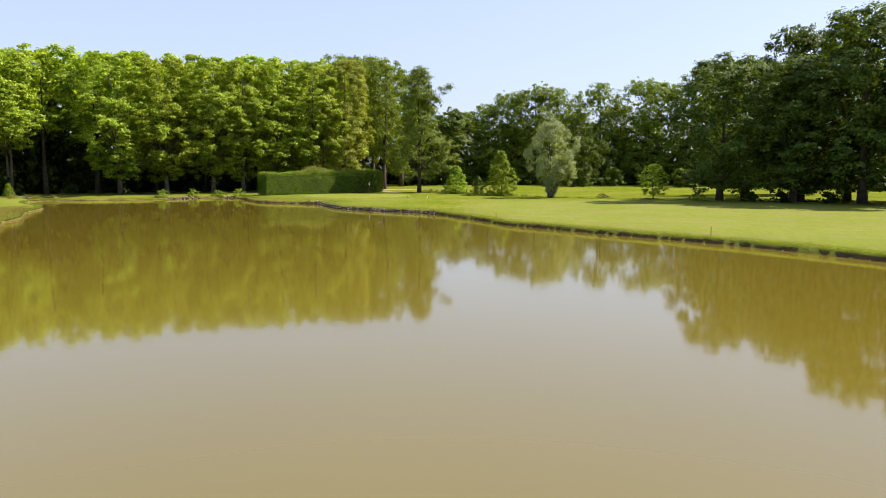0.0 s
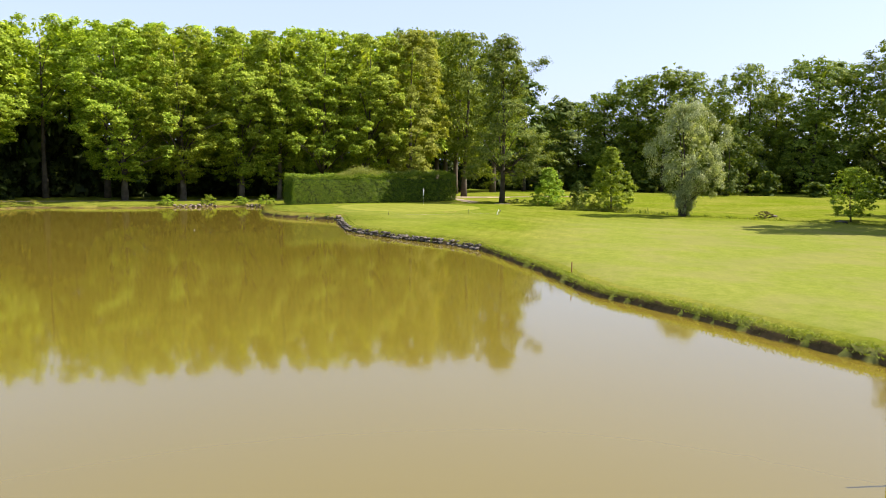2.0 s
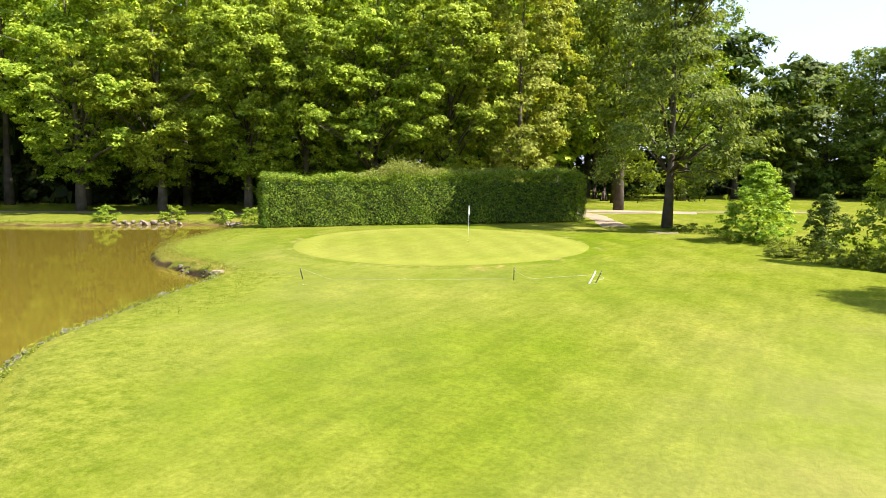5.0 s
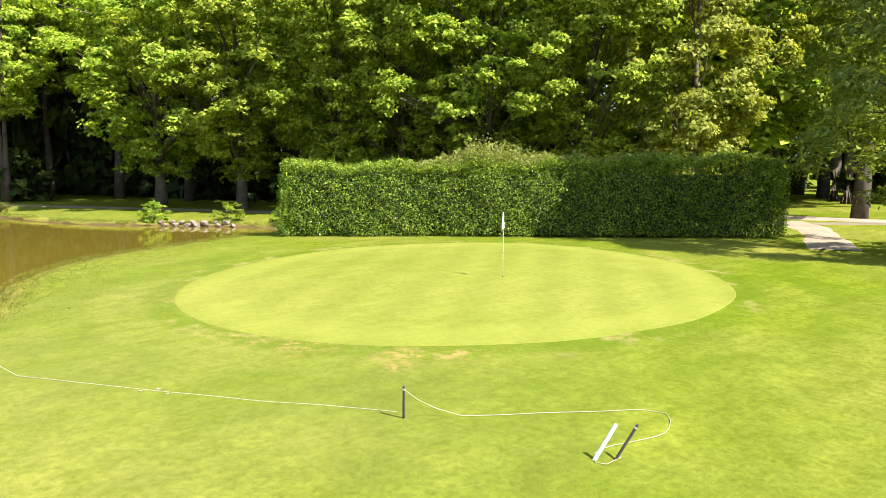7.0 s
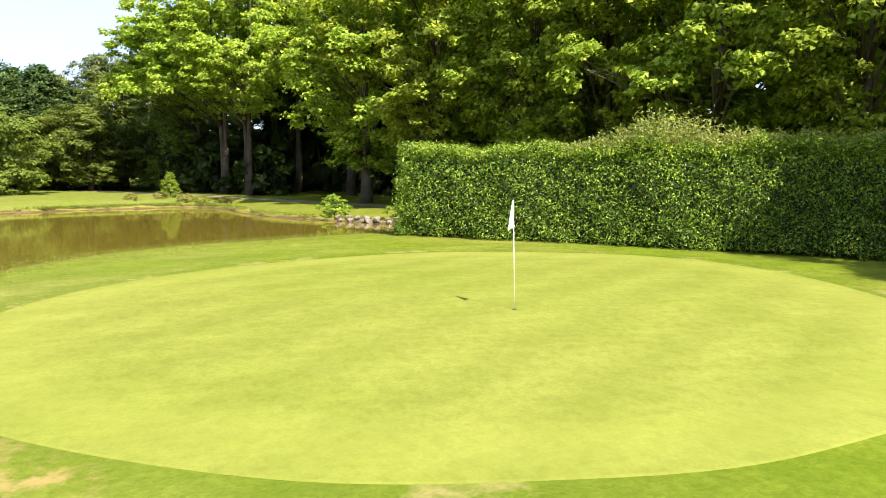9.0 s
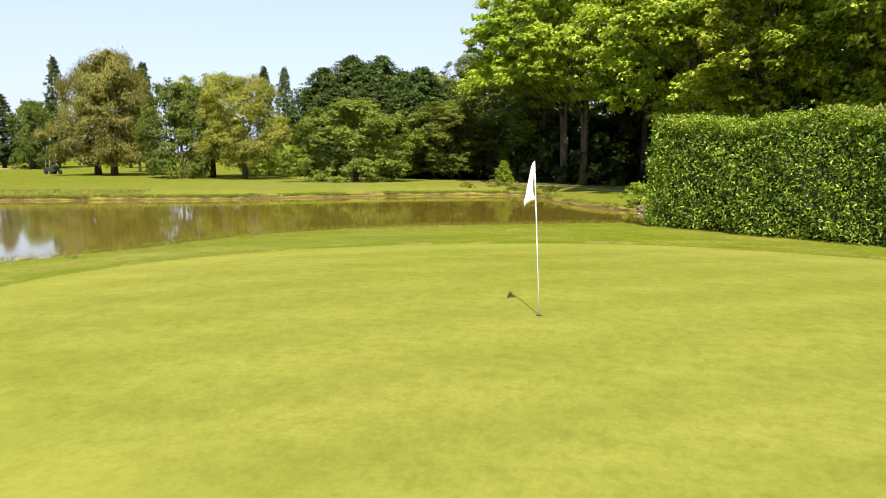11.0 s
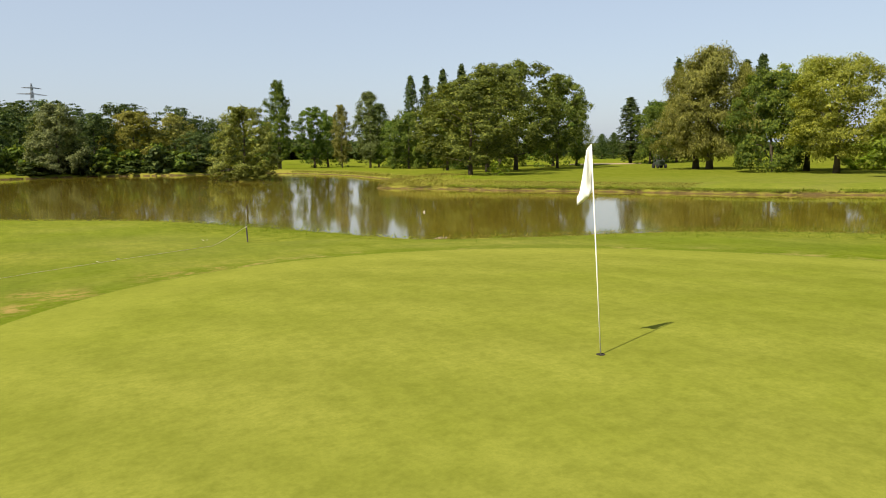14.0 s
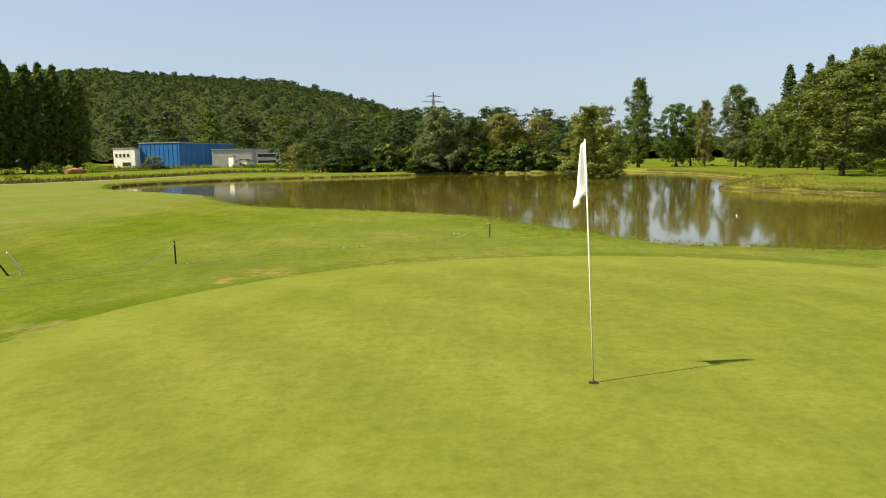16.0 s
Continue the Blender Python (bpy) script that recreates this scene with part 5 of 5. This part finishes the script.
def rope(name, pts, label, radius=0.005):
    bm = bmesh.new()
    line = [Vector(p) for p in pts]
    tube(bm, line, [radius] * len(line), 6)
    return tagged(new(name, from_bm(name, bm, ROPE, True)), label, "rope")


gpa, gpb = ground_z(-14.7, 104.4) + 0.44, ground_z(-6.94, 109.07) + 0.49

def on_grass(pts, lift=0.014):
    return [(x, y, ground_z(x, y) + lift) for x, y in smooth_curve(pts, False, 0.2)]


rope("rope", on_grass([(-7.2, 109.15), (-8.3, 108.4), (-9.2, 107.7), (-10, 107.2), (-10.9, 106.6), (-12.7, 105.5), (-13.6, 104.95)], 0.016) + [(-14.1, 104.7, gpa - 0.25), (-14.67, 104.38, gpa)], "pale rope lying from post to post")
rope("rope", [(-6.94, 109.07, gpb), (-6.8, 109.25, gpb - 0.18), (-6.62, 109.5, gpb - 0.34), (-6.45, 109.72, gpb - 0.43)]
     + on_grass([(-6.35, 109.85), (-6.0, 110.3), (-5.6, 110.9), (-5.0, 111.7), (-4.55, 112.35), (-4.2, 112.5), (-4.0, 112.3), (-3.75, 111.7), (-3.88, 111.05), (-4.0, 110.7), (-4.02, 110.25), (-3.82, 109.98), (-3.68, 110.05), (-3.68, 110.4)]), "loose end of pale rope lying on the grass")


def stake(x, y, h, mat, label, z=None):
    ob = tagged(new("stake"), label, "stake", "water stakes")
    ob.matrix_basis = pose(x, y, ground_z(x, y) if z is None else z, 1.5, -1, 20)
    bm = bmesh.new()
    tube(bm, [(0, 0, -0.6), (0, 0, h - 0.03), (0, 0, h)], [0.028, 0.027, 0.013], 6)
    part("shaft", from_bm("stake_shaft", bm, mat), ob)
    return ob


stake(5.64, 67.45, 0.52, RUSTWOOD, "red-brown wooden stake on the grassy bank")
stake(20.9, 48.3, 0.6, RUSTWOOD, "red-brown wooden stake on the grassy bank")
stake(12.0, 44.3, 0.78, BLACKWOOD, "dark stake standing in the water", z=0.0)

# ---- banks: stones, grass and reeds ----


def stone_mesh(seed):
    r = np.random.default_rng(seed)
    bm = bmesh.new()
    bmesh.ops.create_icosphere(bm, subdivisions=1, radius=0.5)
    for v in bm.verts:
        v.co *= 1 + 0.28 * noise.noise(v.co * 2.3 + Vector((seed * 3.1, 0, 0)))
        v.co.x = max(-0.40, min(0.42, v.co.x))
        v.co.z = max(-0.38, min(0.36, v.co.z))
        v.co += Vector(r.normal(size=3)) * 0.02
    return from_bm("stone", bm, STONE)


STONES = [stone_mesh(k) for k in range(7)]
PALE_STONES = [stone_mesh(k + 50) for k in range(5)]
for pale in PALE_STONES:
    pale.materials[0] = STONE_PALE


def along_shore(a, b):
    """The points of the shore from the one nearest to a on to the one nearest to b."""
    i = int(np.argmin(np.hypot(*(POND - np.array(a)).T)))
    j = int(np.argmin(np.hypot(*(POND - np.array(b)).T)))
    return POND[i:j + 1] if i <= j else np.concatenate([POND[i:], POND[:j + 1]])


def outward(line):
    d = unit(np.gradient(line, axis=0))
    return np.stack([d[:, 1], -d[:, 0]], 1)


def edging(a, b, per_metre, label, big=0.42, kinds=STONES):
    ob = tagged(new("stone_edging"), label, "stone edging")
    line = along_shore(a, b)
    nrm = outward(line)
    total = int(len(line) * 0.8 * per_metre)
    for k in range(total):
        f = (k + random.uniform(-0.3, 0.3)) / total * (len(line) - 1)
        i = int(max(0, min(len(line) - 2, f)))
        p = line[i] + (line[i + 1] - line[i]) * (f - i)
        tier = k % 2
        off = random.uniform(-0.12, 0.05) if tier == 0 else random.uniform(0.06, 0.26)
        z = random.uniform(-0.08, 0.02) if tier == 0 else random.uniform(0.10, 0.22)
        s = big * random.uniform(0.55, 1.2)
        st = part("stone", random.choice(kinds), ob)
        st.matrix_basis = pose(p[0] + nrm[i][0] * off, p[1] + nrm[i][1] * off, z, random.uniform(-20, 20), random.uniform(-20, 20), random.uniform(0, 360)) @ Matrix.Diagonal((s * 1.25, s, s * 0.75, 1))
    return ob


edging((-1.2, 80.4), (-20.2, 104.6), 4.4, "rough grey stones lining the pond bank")
edging((-20.6, 104.9), (-25, 106.8), 2.2, "few grey stones at the bank's corner", 0.3)
edging((-46.6, 126.2), (-51.2, 122.4), 2.2, "scattered pale stones between the bushes", 0.62, PALE_STONES)
edging((-40.2, 126.6), (-43.0, 127.4), 2.2, "pale stones at the pond's end", 0.5, PALE_STONES)


def bank_grass(name, a, b, density, size, leaf, label, reach=(0.1, 0.75), lumps=0.0, upright=False, rise=0.3):
    line = along_shore(a, b)
    nrm = outward(line)
    r = np.random.default_rng(len(label))
    n = int(len(line) * 0.8 * density)
    f = r.uniform(0, len(line) - 1.001, n)
    if lumps:
        tall = np.repeat(np.random.default_rng(len(line) + n).normal(size=len(line) // 2 + 2), 2)
        keep = np.interp(f, np.arange(len(tall)), tall) + 0.4 * r.normal(size=n) > lumps
        f = f[keep]
    i = f.astype(int)
    p = line[i] + (line[i + 1] - line[i]) * (f - i)[:, None] + nrm[i] * r.uniform(*reach, (len(f), 1))
    z = land_height(p[:, 0], p[:, 1], r.uniform(*reach, len(f)))
    c = np.column_stack([p, np.maximum(z, 0.02) + size * 0.33])
    nn = r.normal(size=c.shape)
    nn[:, 2] = nn[:, 2] * 0.25 if upright else np.abs(nn[:, 2]) * 0.5 + 0.55
    q = leaves(r, c, unit(nn), size * r.uniform(0.5, 1.3, (len(c), 1)), 0.16, 0.05, hang=-1.0 if upright else -rise)
    return tagged(new(name, quads(name, q, LEAF[leaf])), label, "grass", kind="stuff")


bank_grass("bank_grass", (31, 20), (-0.8, 79.8), 340, 0.14, "tuft", "long green grass hanging over the pond's edge", (0.0, 0.45))
bank_grass("bank_grass", (-1.2, 80.4), (-20.2, 104.6), 110, 0.15, "tuft", "short grass above the stone edging", (0.22, 0.7))
bank_grass("bank_grass", (-16, 94), (-40, 126.5), 900, 0.065, "rough_turf", "rough uneven turf behind the pond bank", (0.3, 4.2), -1.2, rise=0.5)
bank_grass("bank_grass", (-20.6, 104.9), (-40, 126.5), 420, 0.10, "dry_tuft", "long dry grass along the bank below the green", (0.12, 1.3))
bank_grass("bank_grass", (-42, 127.5), (-66, 115.3), 220, 0.22, "tuft", "grass along the north bank", (0.05, 0.9), -0.9)
bank_grass("bank_grass", (-53, 86), (-49.5, 46.5), 640, 0.17, "meadow", "rough tan grass on the west bank and spit", (0.0, 3.4))
bank_grass("bank_grass", (-67, 115), (-49.5, 46.5), 260, 0.17, "reed", "dry brown grass on the west bank's edge", (0.0, 0.45), -0.9)
bank_grass("bank_grass", (-66, 114), (-50, 62), 420, 0.24, "tuft", "shaggy green grass along the west bank", (0.12, 1.0), -0.8, rise=0.6)
bank_grass("reeds", (-67, 107), (-40.4, 60), 26, 0.36, "meadow", "taller clumps of brown reeds on the west bank", (0.1, 0.6), 1.5, rise=0.9)
bank_grass("reeds", (-43.5, 55.5), (-57, -29), 110, 0.42, "dry_tuft", "reeds behind the spit", (0.05, 1.6), -0.6, True)
bank_grass("reeds", (2.4, -33.5), (30, 24), 110, 0.24, "meadow", "rough grass and reeds on the far east bank", (0.0, 0.7), -0.5)

for x, y, h, w in [(-52.2, 122.4, 1.6, 2.6), (-48.2, 126.4, 1.5, 2.4), (-44.2, 128.6, 1.2, 2.6), (-40.0, 128.0, 1.5, 2.4)]:
    tree("shrub", x, y, h, w, "leafy green bush on the stony bank", "bush", "bush", group="bushes on the north bank")
tree("cone_tree", -72.9, 110.7, 2.4, 1.9, "small upright bush on the bank", "bush", "bush")
for x, y, h, w in [(-70.6, 112.0, 0.8, 1.8), (-69.9, 113.6, 0.7, 1.7), (-71.6, 110.0, 0.7, 1.6), (-68.2, 115.6, 0.7, 1.8), (-70.6, 107.6, 0.6, 1.6)]:
    tree("shrub", x, y, h, w, "dry grassy bush on the bank", "bush", "bush", group="dry bushes on the bank", leaf="dry_tuft")
tree("shrub", -22.2, 106.1, 0.5, 0.9, "small bush at the bank's corner", "bush", "bush", leaf="young", z=0.05)
for k in range(9):
    tree("shrub", 2.2 + 1.0 * k, 127.0 - 0.62 * k + random.uniform(-0.8, 0.8), random.uniform(0.5, 1.1), random.uniform(1.2, 2.4), "rough weeds along the ditch", "bush", "bush", group="weeds along the ditch", leaf="tuft")
for k in range(6):
    tree("shrub", -6 + 1.3 * k, 139.5 - 0.9 * k, random.uniform(0.5, 0.9), random.uniform(1.2, 2.0), "rough weeds along the ditch", "bush", "bush", group="weeds along the ditch", leaf="ash")


def boulder(x, y, s, label, mat=None):
    b = stone_mesh(30 + int(abs(x)))
    if mat:
        b.materials[0] = mat
    ob = tagged(new("boulder", b), label, "boulder")
    ob.matrix_basis = pose(x, y, ground_z(x, y) + 0.15 * s, 0, 0, 40) @ Matrix.Diagonal((s * 1.5, s, s * 0.8, 1))
    return ob


boulder(30.9, 109.5, 1.1, "dark boulder lying on the grass", BLACKWOOD)
boulder(26.2, 116.3, 0.6, "small dark boulder on the grass")

# ---- far side: sand bunker, mower, buildings, pylon ----
sheet("bunker", SAND, (-116, 5.5), lambda a: 1 / math.hypot(math.cos(a - 2.42) / 7.5, math.sin(a - 2.42) / 3.2), 4, 0.12, "pale sand bunker in the far lawn")
sheet("sand_patch", SAND, (-6.7, 136.8), lambda a: 0.8 + 0.3 * math.cos(2 * a) + 0.2 * math.sin(3 * a), 3, 0.03, "bare sandy patch in the grass")


def mower(x, y, turn):
    ob = tagged(new("ride_on_mower"), "dark green ride-on mower parked on the far lawn", "mower")
    ob.matrix_basis = pose(x, y, ground_z(x, y), 0, 0, turn)
    part("body", box_mesh("mower_body", GREENPAINT, -1.1, 0.9, -0.55, 0.55, 0.45, 1.05, bevel=0.08), ob)
    part("bonnet", box_mesh("mower_bonnet", GREENPAINT, 0.2, 1.2, -0.45, 0.45, 1.05, 1.35, bevel=0.1), ob)
    part("seat", box_mesh("mower_seat", RUBBER, -0.7, -0.2, -0.25, 0.25, 1.05, 1.5, bevel=0.06), ob, "black padded seat")
    part("roof", box_mesh("mower_roof", GREENPAINT, -1.0, 0.2, -0.6, 0.6, 2.2, 2.28, bevel=0.03), ob)
    for sx in (-0.95, 0.12):
        for sy in (-0.5, 0.5):
            bm = bmesh.new()
            tube(bm, [(sx, sy, 1.0), (sx, sy, 2.22)], [0.03, 0.03], 6)
            part("roof_post", from_bm("roof_post", bm, STEEL), ob)
    for sx, r in ((-0.7, 0.42), (0.85, 0.34)):
        for sy in (-0.68, 0.68):
            bm = bmesh.new()
            bmesh.ops.create_cone(bm, cap_ends=True, segments=18, radius1=r, radius2=r, depth=0.26, matrix=pose(sx, sy, r, 90))
            part("wheel", from_bm("mower_wheel", bm, RUBBER), ob)
    return ob


mower(-99.6, 37.2, 70)


def hall(name, a, b, depth, z0, z1, wall_mat, label, ribs=0, openings=()):
    """A flat-roofed building whose front runs from a to b."""
    a, b = Vector((*a, 0)), Vector((*b, 0))
    n = (b - a).length
    ob = tagged(new(name), label, "building")
    ob.matrix_basis = pose(a.x, a.y, z0, 0, 0, math.degrees(math.atan2(b.y - a.y, b.x - a.x)))
    h = z1 - z0
    part("wall", box_mesh("hall_wall", wall_mat, 0, n, 0, depth, -1.0, h), ob)
    part("roof", box_mesh("hall_roof", ROOFGREY, -0.2, n + 0.2, -0.2, depth + 0.2, h, h + 0.35, bevel=0.05), ob, "flat grey roof")
    for k in range(ribs):
        part("cladding_rib", box_mesh("cladding_rib", wall_mat, n * (k + 0.5) / ribs - 0.06, n * (k + 0.5) / ribs + 0.06, -0.1, 0.0, 0, h - 0.1), ob)
    for u0, u1, v0, v1 in openings:
        w = part("window", box_mesh("hall_window_frame", RENDERW, u0 - 0.1, u1 + 0.1, -0.08, 0.05, v0 - 0.1, v1 + 0.1), ob)
        part("pane", box_mesh("hall_pane", GLASSDARK, u0, u1, -0.12, -0.05, v0, v1), w)
    return ob


hall("industrial_hall", (85.3, -115.1), (71.4, -113.0), 18, 2.6, 10.4, BLUE, "large blue-clad industrial hall", 9)
hall("industrial_hall", (71.4, -113.2), (61.5, -140.5), 14, 2.6, 10.3, BLUE, "long side wing of the blue hall", 12)
hall("office_building", (93.2, -113.6), (85.6, -112.2), 12, 2.6, 8.8, RENDERW, "low white office block beside the blue hall", 0, [(0.8, 1.5, 3.6, 4.6), (2.2, 2.9, 3.6, 4.6), (3.6, 4.3, 3.6, 4.6), (5.0, 5.7, 3.6, 4.6), (3.2, 6.2, 0.6, 1.8)])
hall("office_building", (60.6, -112.4), (47.9, -113.8), 10, 2.4, 7.8, GREYWALL, "grey rendered building beside the blue hall", 0, [(8.5, 12.0, 1.0, 2.4)])
hall("gatehouse", (50.9, -105.2), (47.2, -103.9), 4, 1.6, 4.0, RENDERW, "small white flat-roofed gatehouse", 0, [(1.2, 2.4, 0.9, 1.9)])
hall("gate_pillar", (53.0, -104.4), (51.3, -103.8), 1.2, 1.6, 5.6, RENDERW, "tall white slab beside the gatehouse")
hall("office_building", (57.4, -155.0), (47.7, -157.3), 12, 2.6, 8.6, GREYWALL, "pale distant building among the trees", 0, [(1.0, 8.0, 3.2, 4.4), (1.0, 8.0, 1.0, 2.0)])
hall("office_building", (41.9, -148.2), (38.0, -149.0), 8, 2.4, 7.4, RENDERW, "small white building with a blue corner", 0, [(0.4, 1.4, 0.8, 4.2)])
tree("shrub", 82.7, -37.6, 2.6, 4.5, "yellow-green bush behind the reeds", "bush", "bush", leaf="yellow")
tree("shrub", 88.2, -63.3, 3.4, 7, "dark bush behind the reeds", "bush", "bush", leaf="dark")
tree("shrub", 80.0, -70.0, 3.0, 6, "green bush behind the reeds", "bush", "bush")
mound = tagged(new("earth_mound", stone_mesh(44)), "small mound of red earth", "mound")
mound.data.materials[0] = RED_EARTH
mound.matrix_basis = pose(82.5, -66.2, ground_z(82.5, -66.2) + 0.5, 0, 0, 30) @ Matrix.Diagonal((6, 3, 2.6, 1))


def pylon(x, y, z, h):
    ob = tagged(new("power_pylon"), "grey lattice power pylon behind the trees", "pylon")
    ob.matrix_basis = pose(x, y, z, 0, 0, 25)
    for sx, sy in ((-1, -1), (-1, 1), (1, -1), (1, 1)):
        bm = bmesh.new()
        tube(bm, [(sx * 4, sy * 4, 0), (sx * 1.0, sy * 1.0, h * 0.7), (sx * 0.3, sy * 0.3, h)], [0.3, 0.25, 0.15], 4)
        part("leg", from_bm("pylon_leg", bm, STEEL), ob)
    for f, w in ((0.74, 8.5), (0.84, 10.5), (0.93, 7.0)):
        bm = bmesh.new()
        tube(bm, [(-w, 0, h * f), (0, 0, h * f + 0.9), (w, 0, h * f)], [0.15, 0.3, 0.15], 4)
        tube(bm, [(-w, 0, h * f), (w, 0, h * f)], [0.15, 0.15], 4)
        part("crossarm", from_bm("pylon_arm", bm, STEEL), ob)
    for k in range(9):
        f0, f1 = k / 9, (k + 1) / 9
        w0, w1 = np.interp(f0, [0, 0.7, 1], [4, 1, 0.3]), np.interp(f1, [0, 0.7, 1], [4, 1, 0.3])
        for s in (-1, 1):
            bm = bmesh.new()
            tube(bm, [(-w0, s * w0, f0 * h), (w1, s * w1, f1 * h)], [0.14, 0.14], 4)
            tube(bm, [(w0, s * w0, f0 * h), (-w1, s * w1, f1 * h)], [0.14, 0.14], 4)
            part("brace", from_bm("pylon_brace", bm, STEEL), ob)
    return ob


pylon(-9.9, -473.9, 10, 49)


def reed_belt(pts, width, count, size, label, leaf="reed", name="reeds"):
    line = smooth_curve(pts, False, 1.0)
    r = np.random.default_rng(9)
    f = r.uniform(0, len(line) - 1.001, count)
    i = f.astype(int)
    p = line[i] + (line[i + 1] - line[i]) * (f - i)[:, None] + r.normal(size=(count, 2)) * width
    s, _ = land_distance(p)
    p, s = p[s > 0.3], s[s > 0.3]
    z = land_height(p[:, 0], p[:, 1], s)
    lump = 0.5 + 0.5 * np.sin(p[:, 0] * 1.9 + 0.7 * p[:, 1]) * np.sin(p[:, 1] * 1.3 - 0.5 * p[:, 0] + 1)
    tall = (size * (0.35 + 0.75 * lump) * r.uniform(0.5, 1.25, len(p)))[:, None]
    nn = r.normal(size=(len(p), 3))
    nn[:, 2] *= 0.45
    q = leaves(r, np.column_stack([p, z + tall[:, 0] * 0.35]), unit(nn), tall, 0.2, 0.05, hang=-0.6)
    return tagged(new(name, quads(name, q, LEAF[leaf])), label, name.replace("_", " "), kind="stuff")


reed_belt([(80, 34), (62, 18), (55, 8), (49.5, -20.9), (43, -38), (37.7, -51.6), (21, -51)], 1.2, 7000, 1.05, "belt of brown reeds beyond the east bank")
ribbon("path", SAND, [(85, 34), (62, 22), (54, 13), (47, -12), (41, -34)], 1.6, 0.04, "narrow pale path before the reeds")

reed_belt([(-6, 139.2), (0.5, 132.8), (4.5, 128.4), (8.8, 124.0), (17, 115.2), (26, 110.5), (38, 102), (60, 92)], 0.55, 5200, 0.30, "strip of rough grass along a shallow ditch", "tuft", "rough_grass")
reed_belt([(-3, 137.5), (3.5, 130.8), (9.5, 125.4), (18, 117), (27, 112.5)], 0.5, 2200, 0.45, "taller weeds along the shallow ditch", "ash", "rough_grass")


# ---- small things ----
def street_lamp(x, y, h):
    ob = tagged(new("street_lamp"), "tall pale street lamp with two arms above the trees", "street lamp")
    ob.matrix_basis = pose(x, y, ground_z(x, y), 0, 0, 8)
    bm = bmesh.new()
    tube(bm, [(0, 0, 0), (0, 0, h * 0.5), (0, 0, h)], [0.16, 0.13, 0.09], 8)
    part("pole", from_bm("lamp_pole", bm, STEEL), ob)
    for sx in (-1, 1):
        bm = bmesh.new()
        tube(bm, [(0, 0, h - 0.1), (sx * 0.6, 0, h + 0.05), (sx * 1.3, 0, h + 0.08)], [0.06, 0.05, 0.05], 6)
        arm = part("arm", from_bm("lamp_arm", bm, STEEL), ob)
        part("lamp_head", box_mesh("lamp_head", WHITE, sx * 1.3 - 0.45, sx * 1.3 + 0.45, -0.16, 0.16, h + 0.04, h + 0.2, bevel=0.05), arm, "pale flat lamp head")
    return ob


street_lamp(10.7, -102.8, 11.9)


def pond_float(x, y):
    # White upright shape with a dark top, not identified.
    ob = tagged(new("pond_float"), "small white upright thing standing in the pond", "float")
    ob.matrix_basis = pose(x, y, -0.12, 4, -3, 0) @ Matrix.Diagonal((0.6, 0.6, 0.62, 1))
    bm = bmesh.new()
    tube(bm, [(0, 0, -0.12), (0, 0, -0.05), (0, 0, 0.09), (0, 0, 0.14), (0, 0, 0.16)], [0.03, 0.04, 0.04, 0.022, 0.016], 12)
    part("body", from_bm("object_body", bm, WHITE, True), ob)
    bm = bmesh.new()
    tube(bm, [(0, 0, 0.155), (0, 0, 0.185)], [0.018, 0.018], 10)
    part("cap", from_bm("object_top", bm, BLACKWOOD), ob, "dark top")
    return ob


pond_float(-28.4, 89.2)
for k in range(7):
    x, y = (-10.8, 106.5) if k < 4 else (-13.7, 103.4)
    x, y = x + random.uniform(-0.35, 0.35), y + random.uniform(-0.2, 0.2)
    chip = tagged(new("wood_chip", box_mesh("wood_chip", ROPE, -0.035, 0.035, -0.014, 0.014, 0, 0.012, bevel=0.004)), "small white chip lying on the grass", "wood chip", "white chips on the grass")
    chip.matrix_basis = pose(x, y, ground_z(x, y) + 0.022, random.uniform(-15, 15), random.uniform(-15, 15), random.uniform(0, 180))
boulder(-54.0, 114.9, 0.7, "pale flat stone at the north bank's edge", WHITE)
boulder(-20.6, 105.3, 0.45, "pale flat stone at the bank's corner", SAND)
reed_belt([(-42.2, 64.5), (-43.2, 60), (-46.8, 55.5), (-51, 49.5), (-55, 42)], 1.7, 8500, 0.30, "tall tan grass on the spit", "dry_tuft", "rough_grass")
reed_belt([(98, -97), (86, -99), (74, -100), (64, -101), (57, -101)], 1.6, 2600, 1.5, "weeds and brown grass before the industrial hall", "weeping", "rough_grass")
reed_belt([(48, -96), (40, -92), (30, -84), (24, -76)], 2.0, 1800, 1.4, "weeds beside the gatehouse", "ash", "rough_grass")
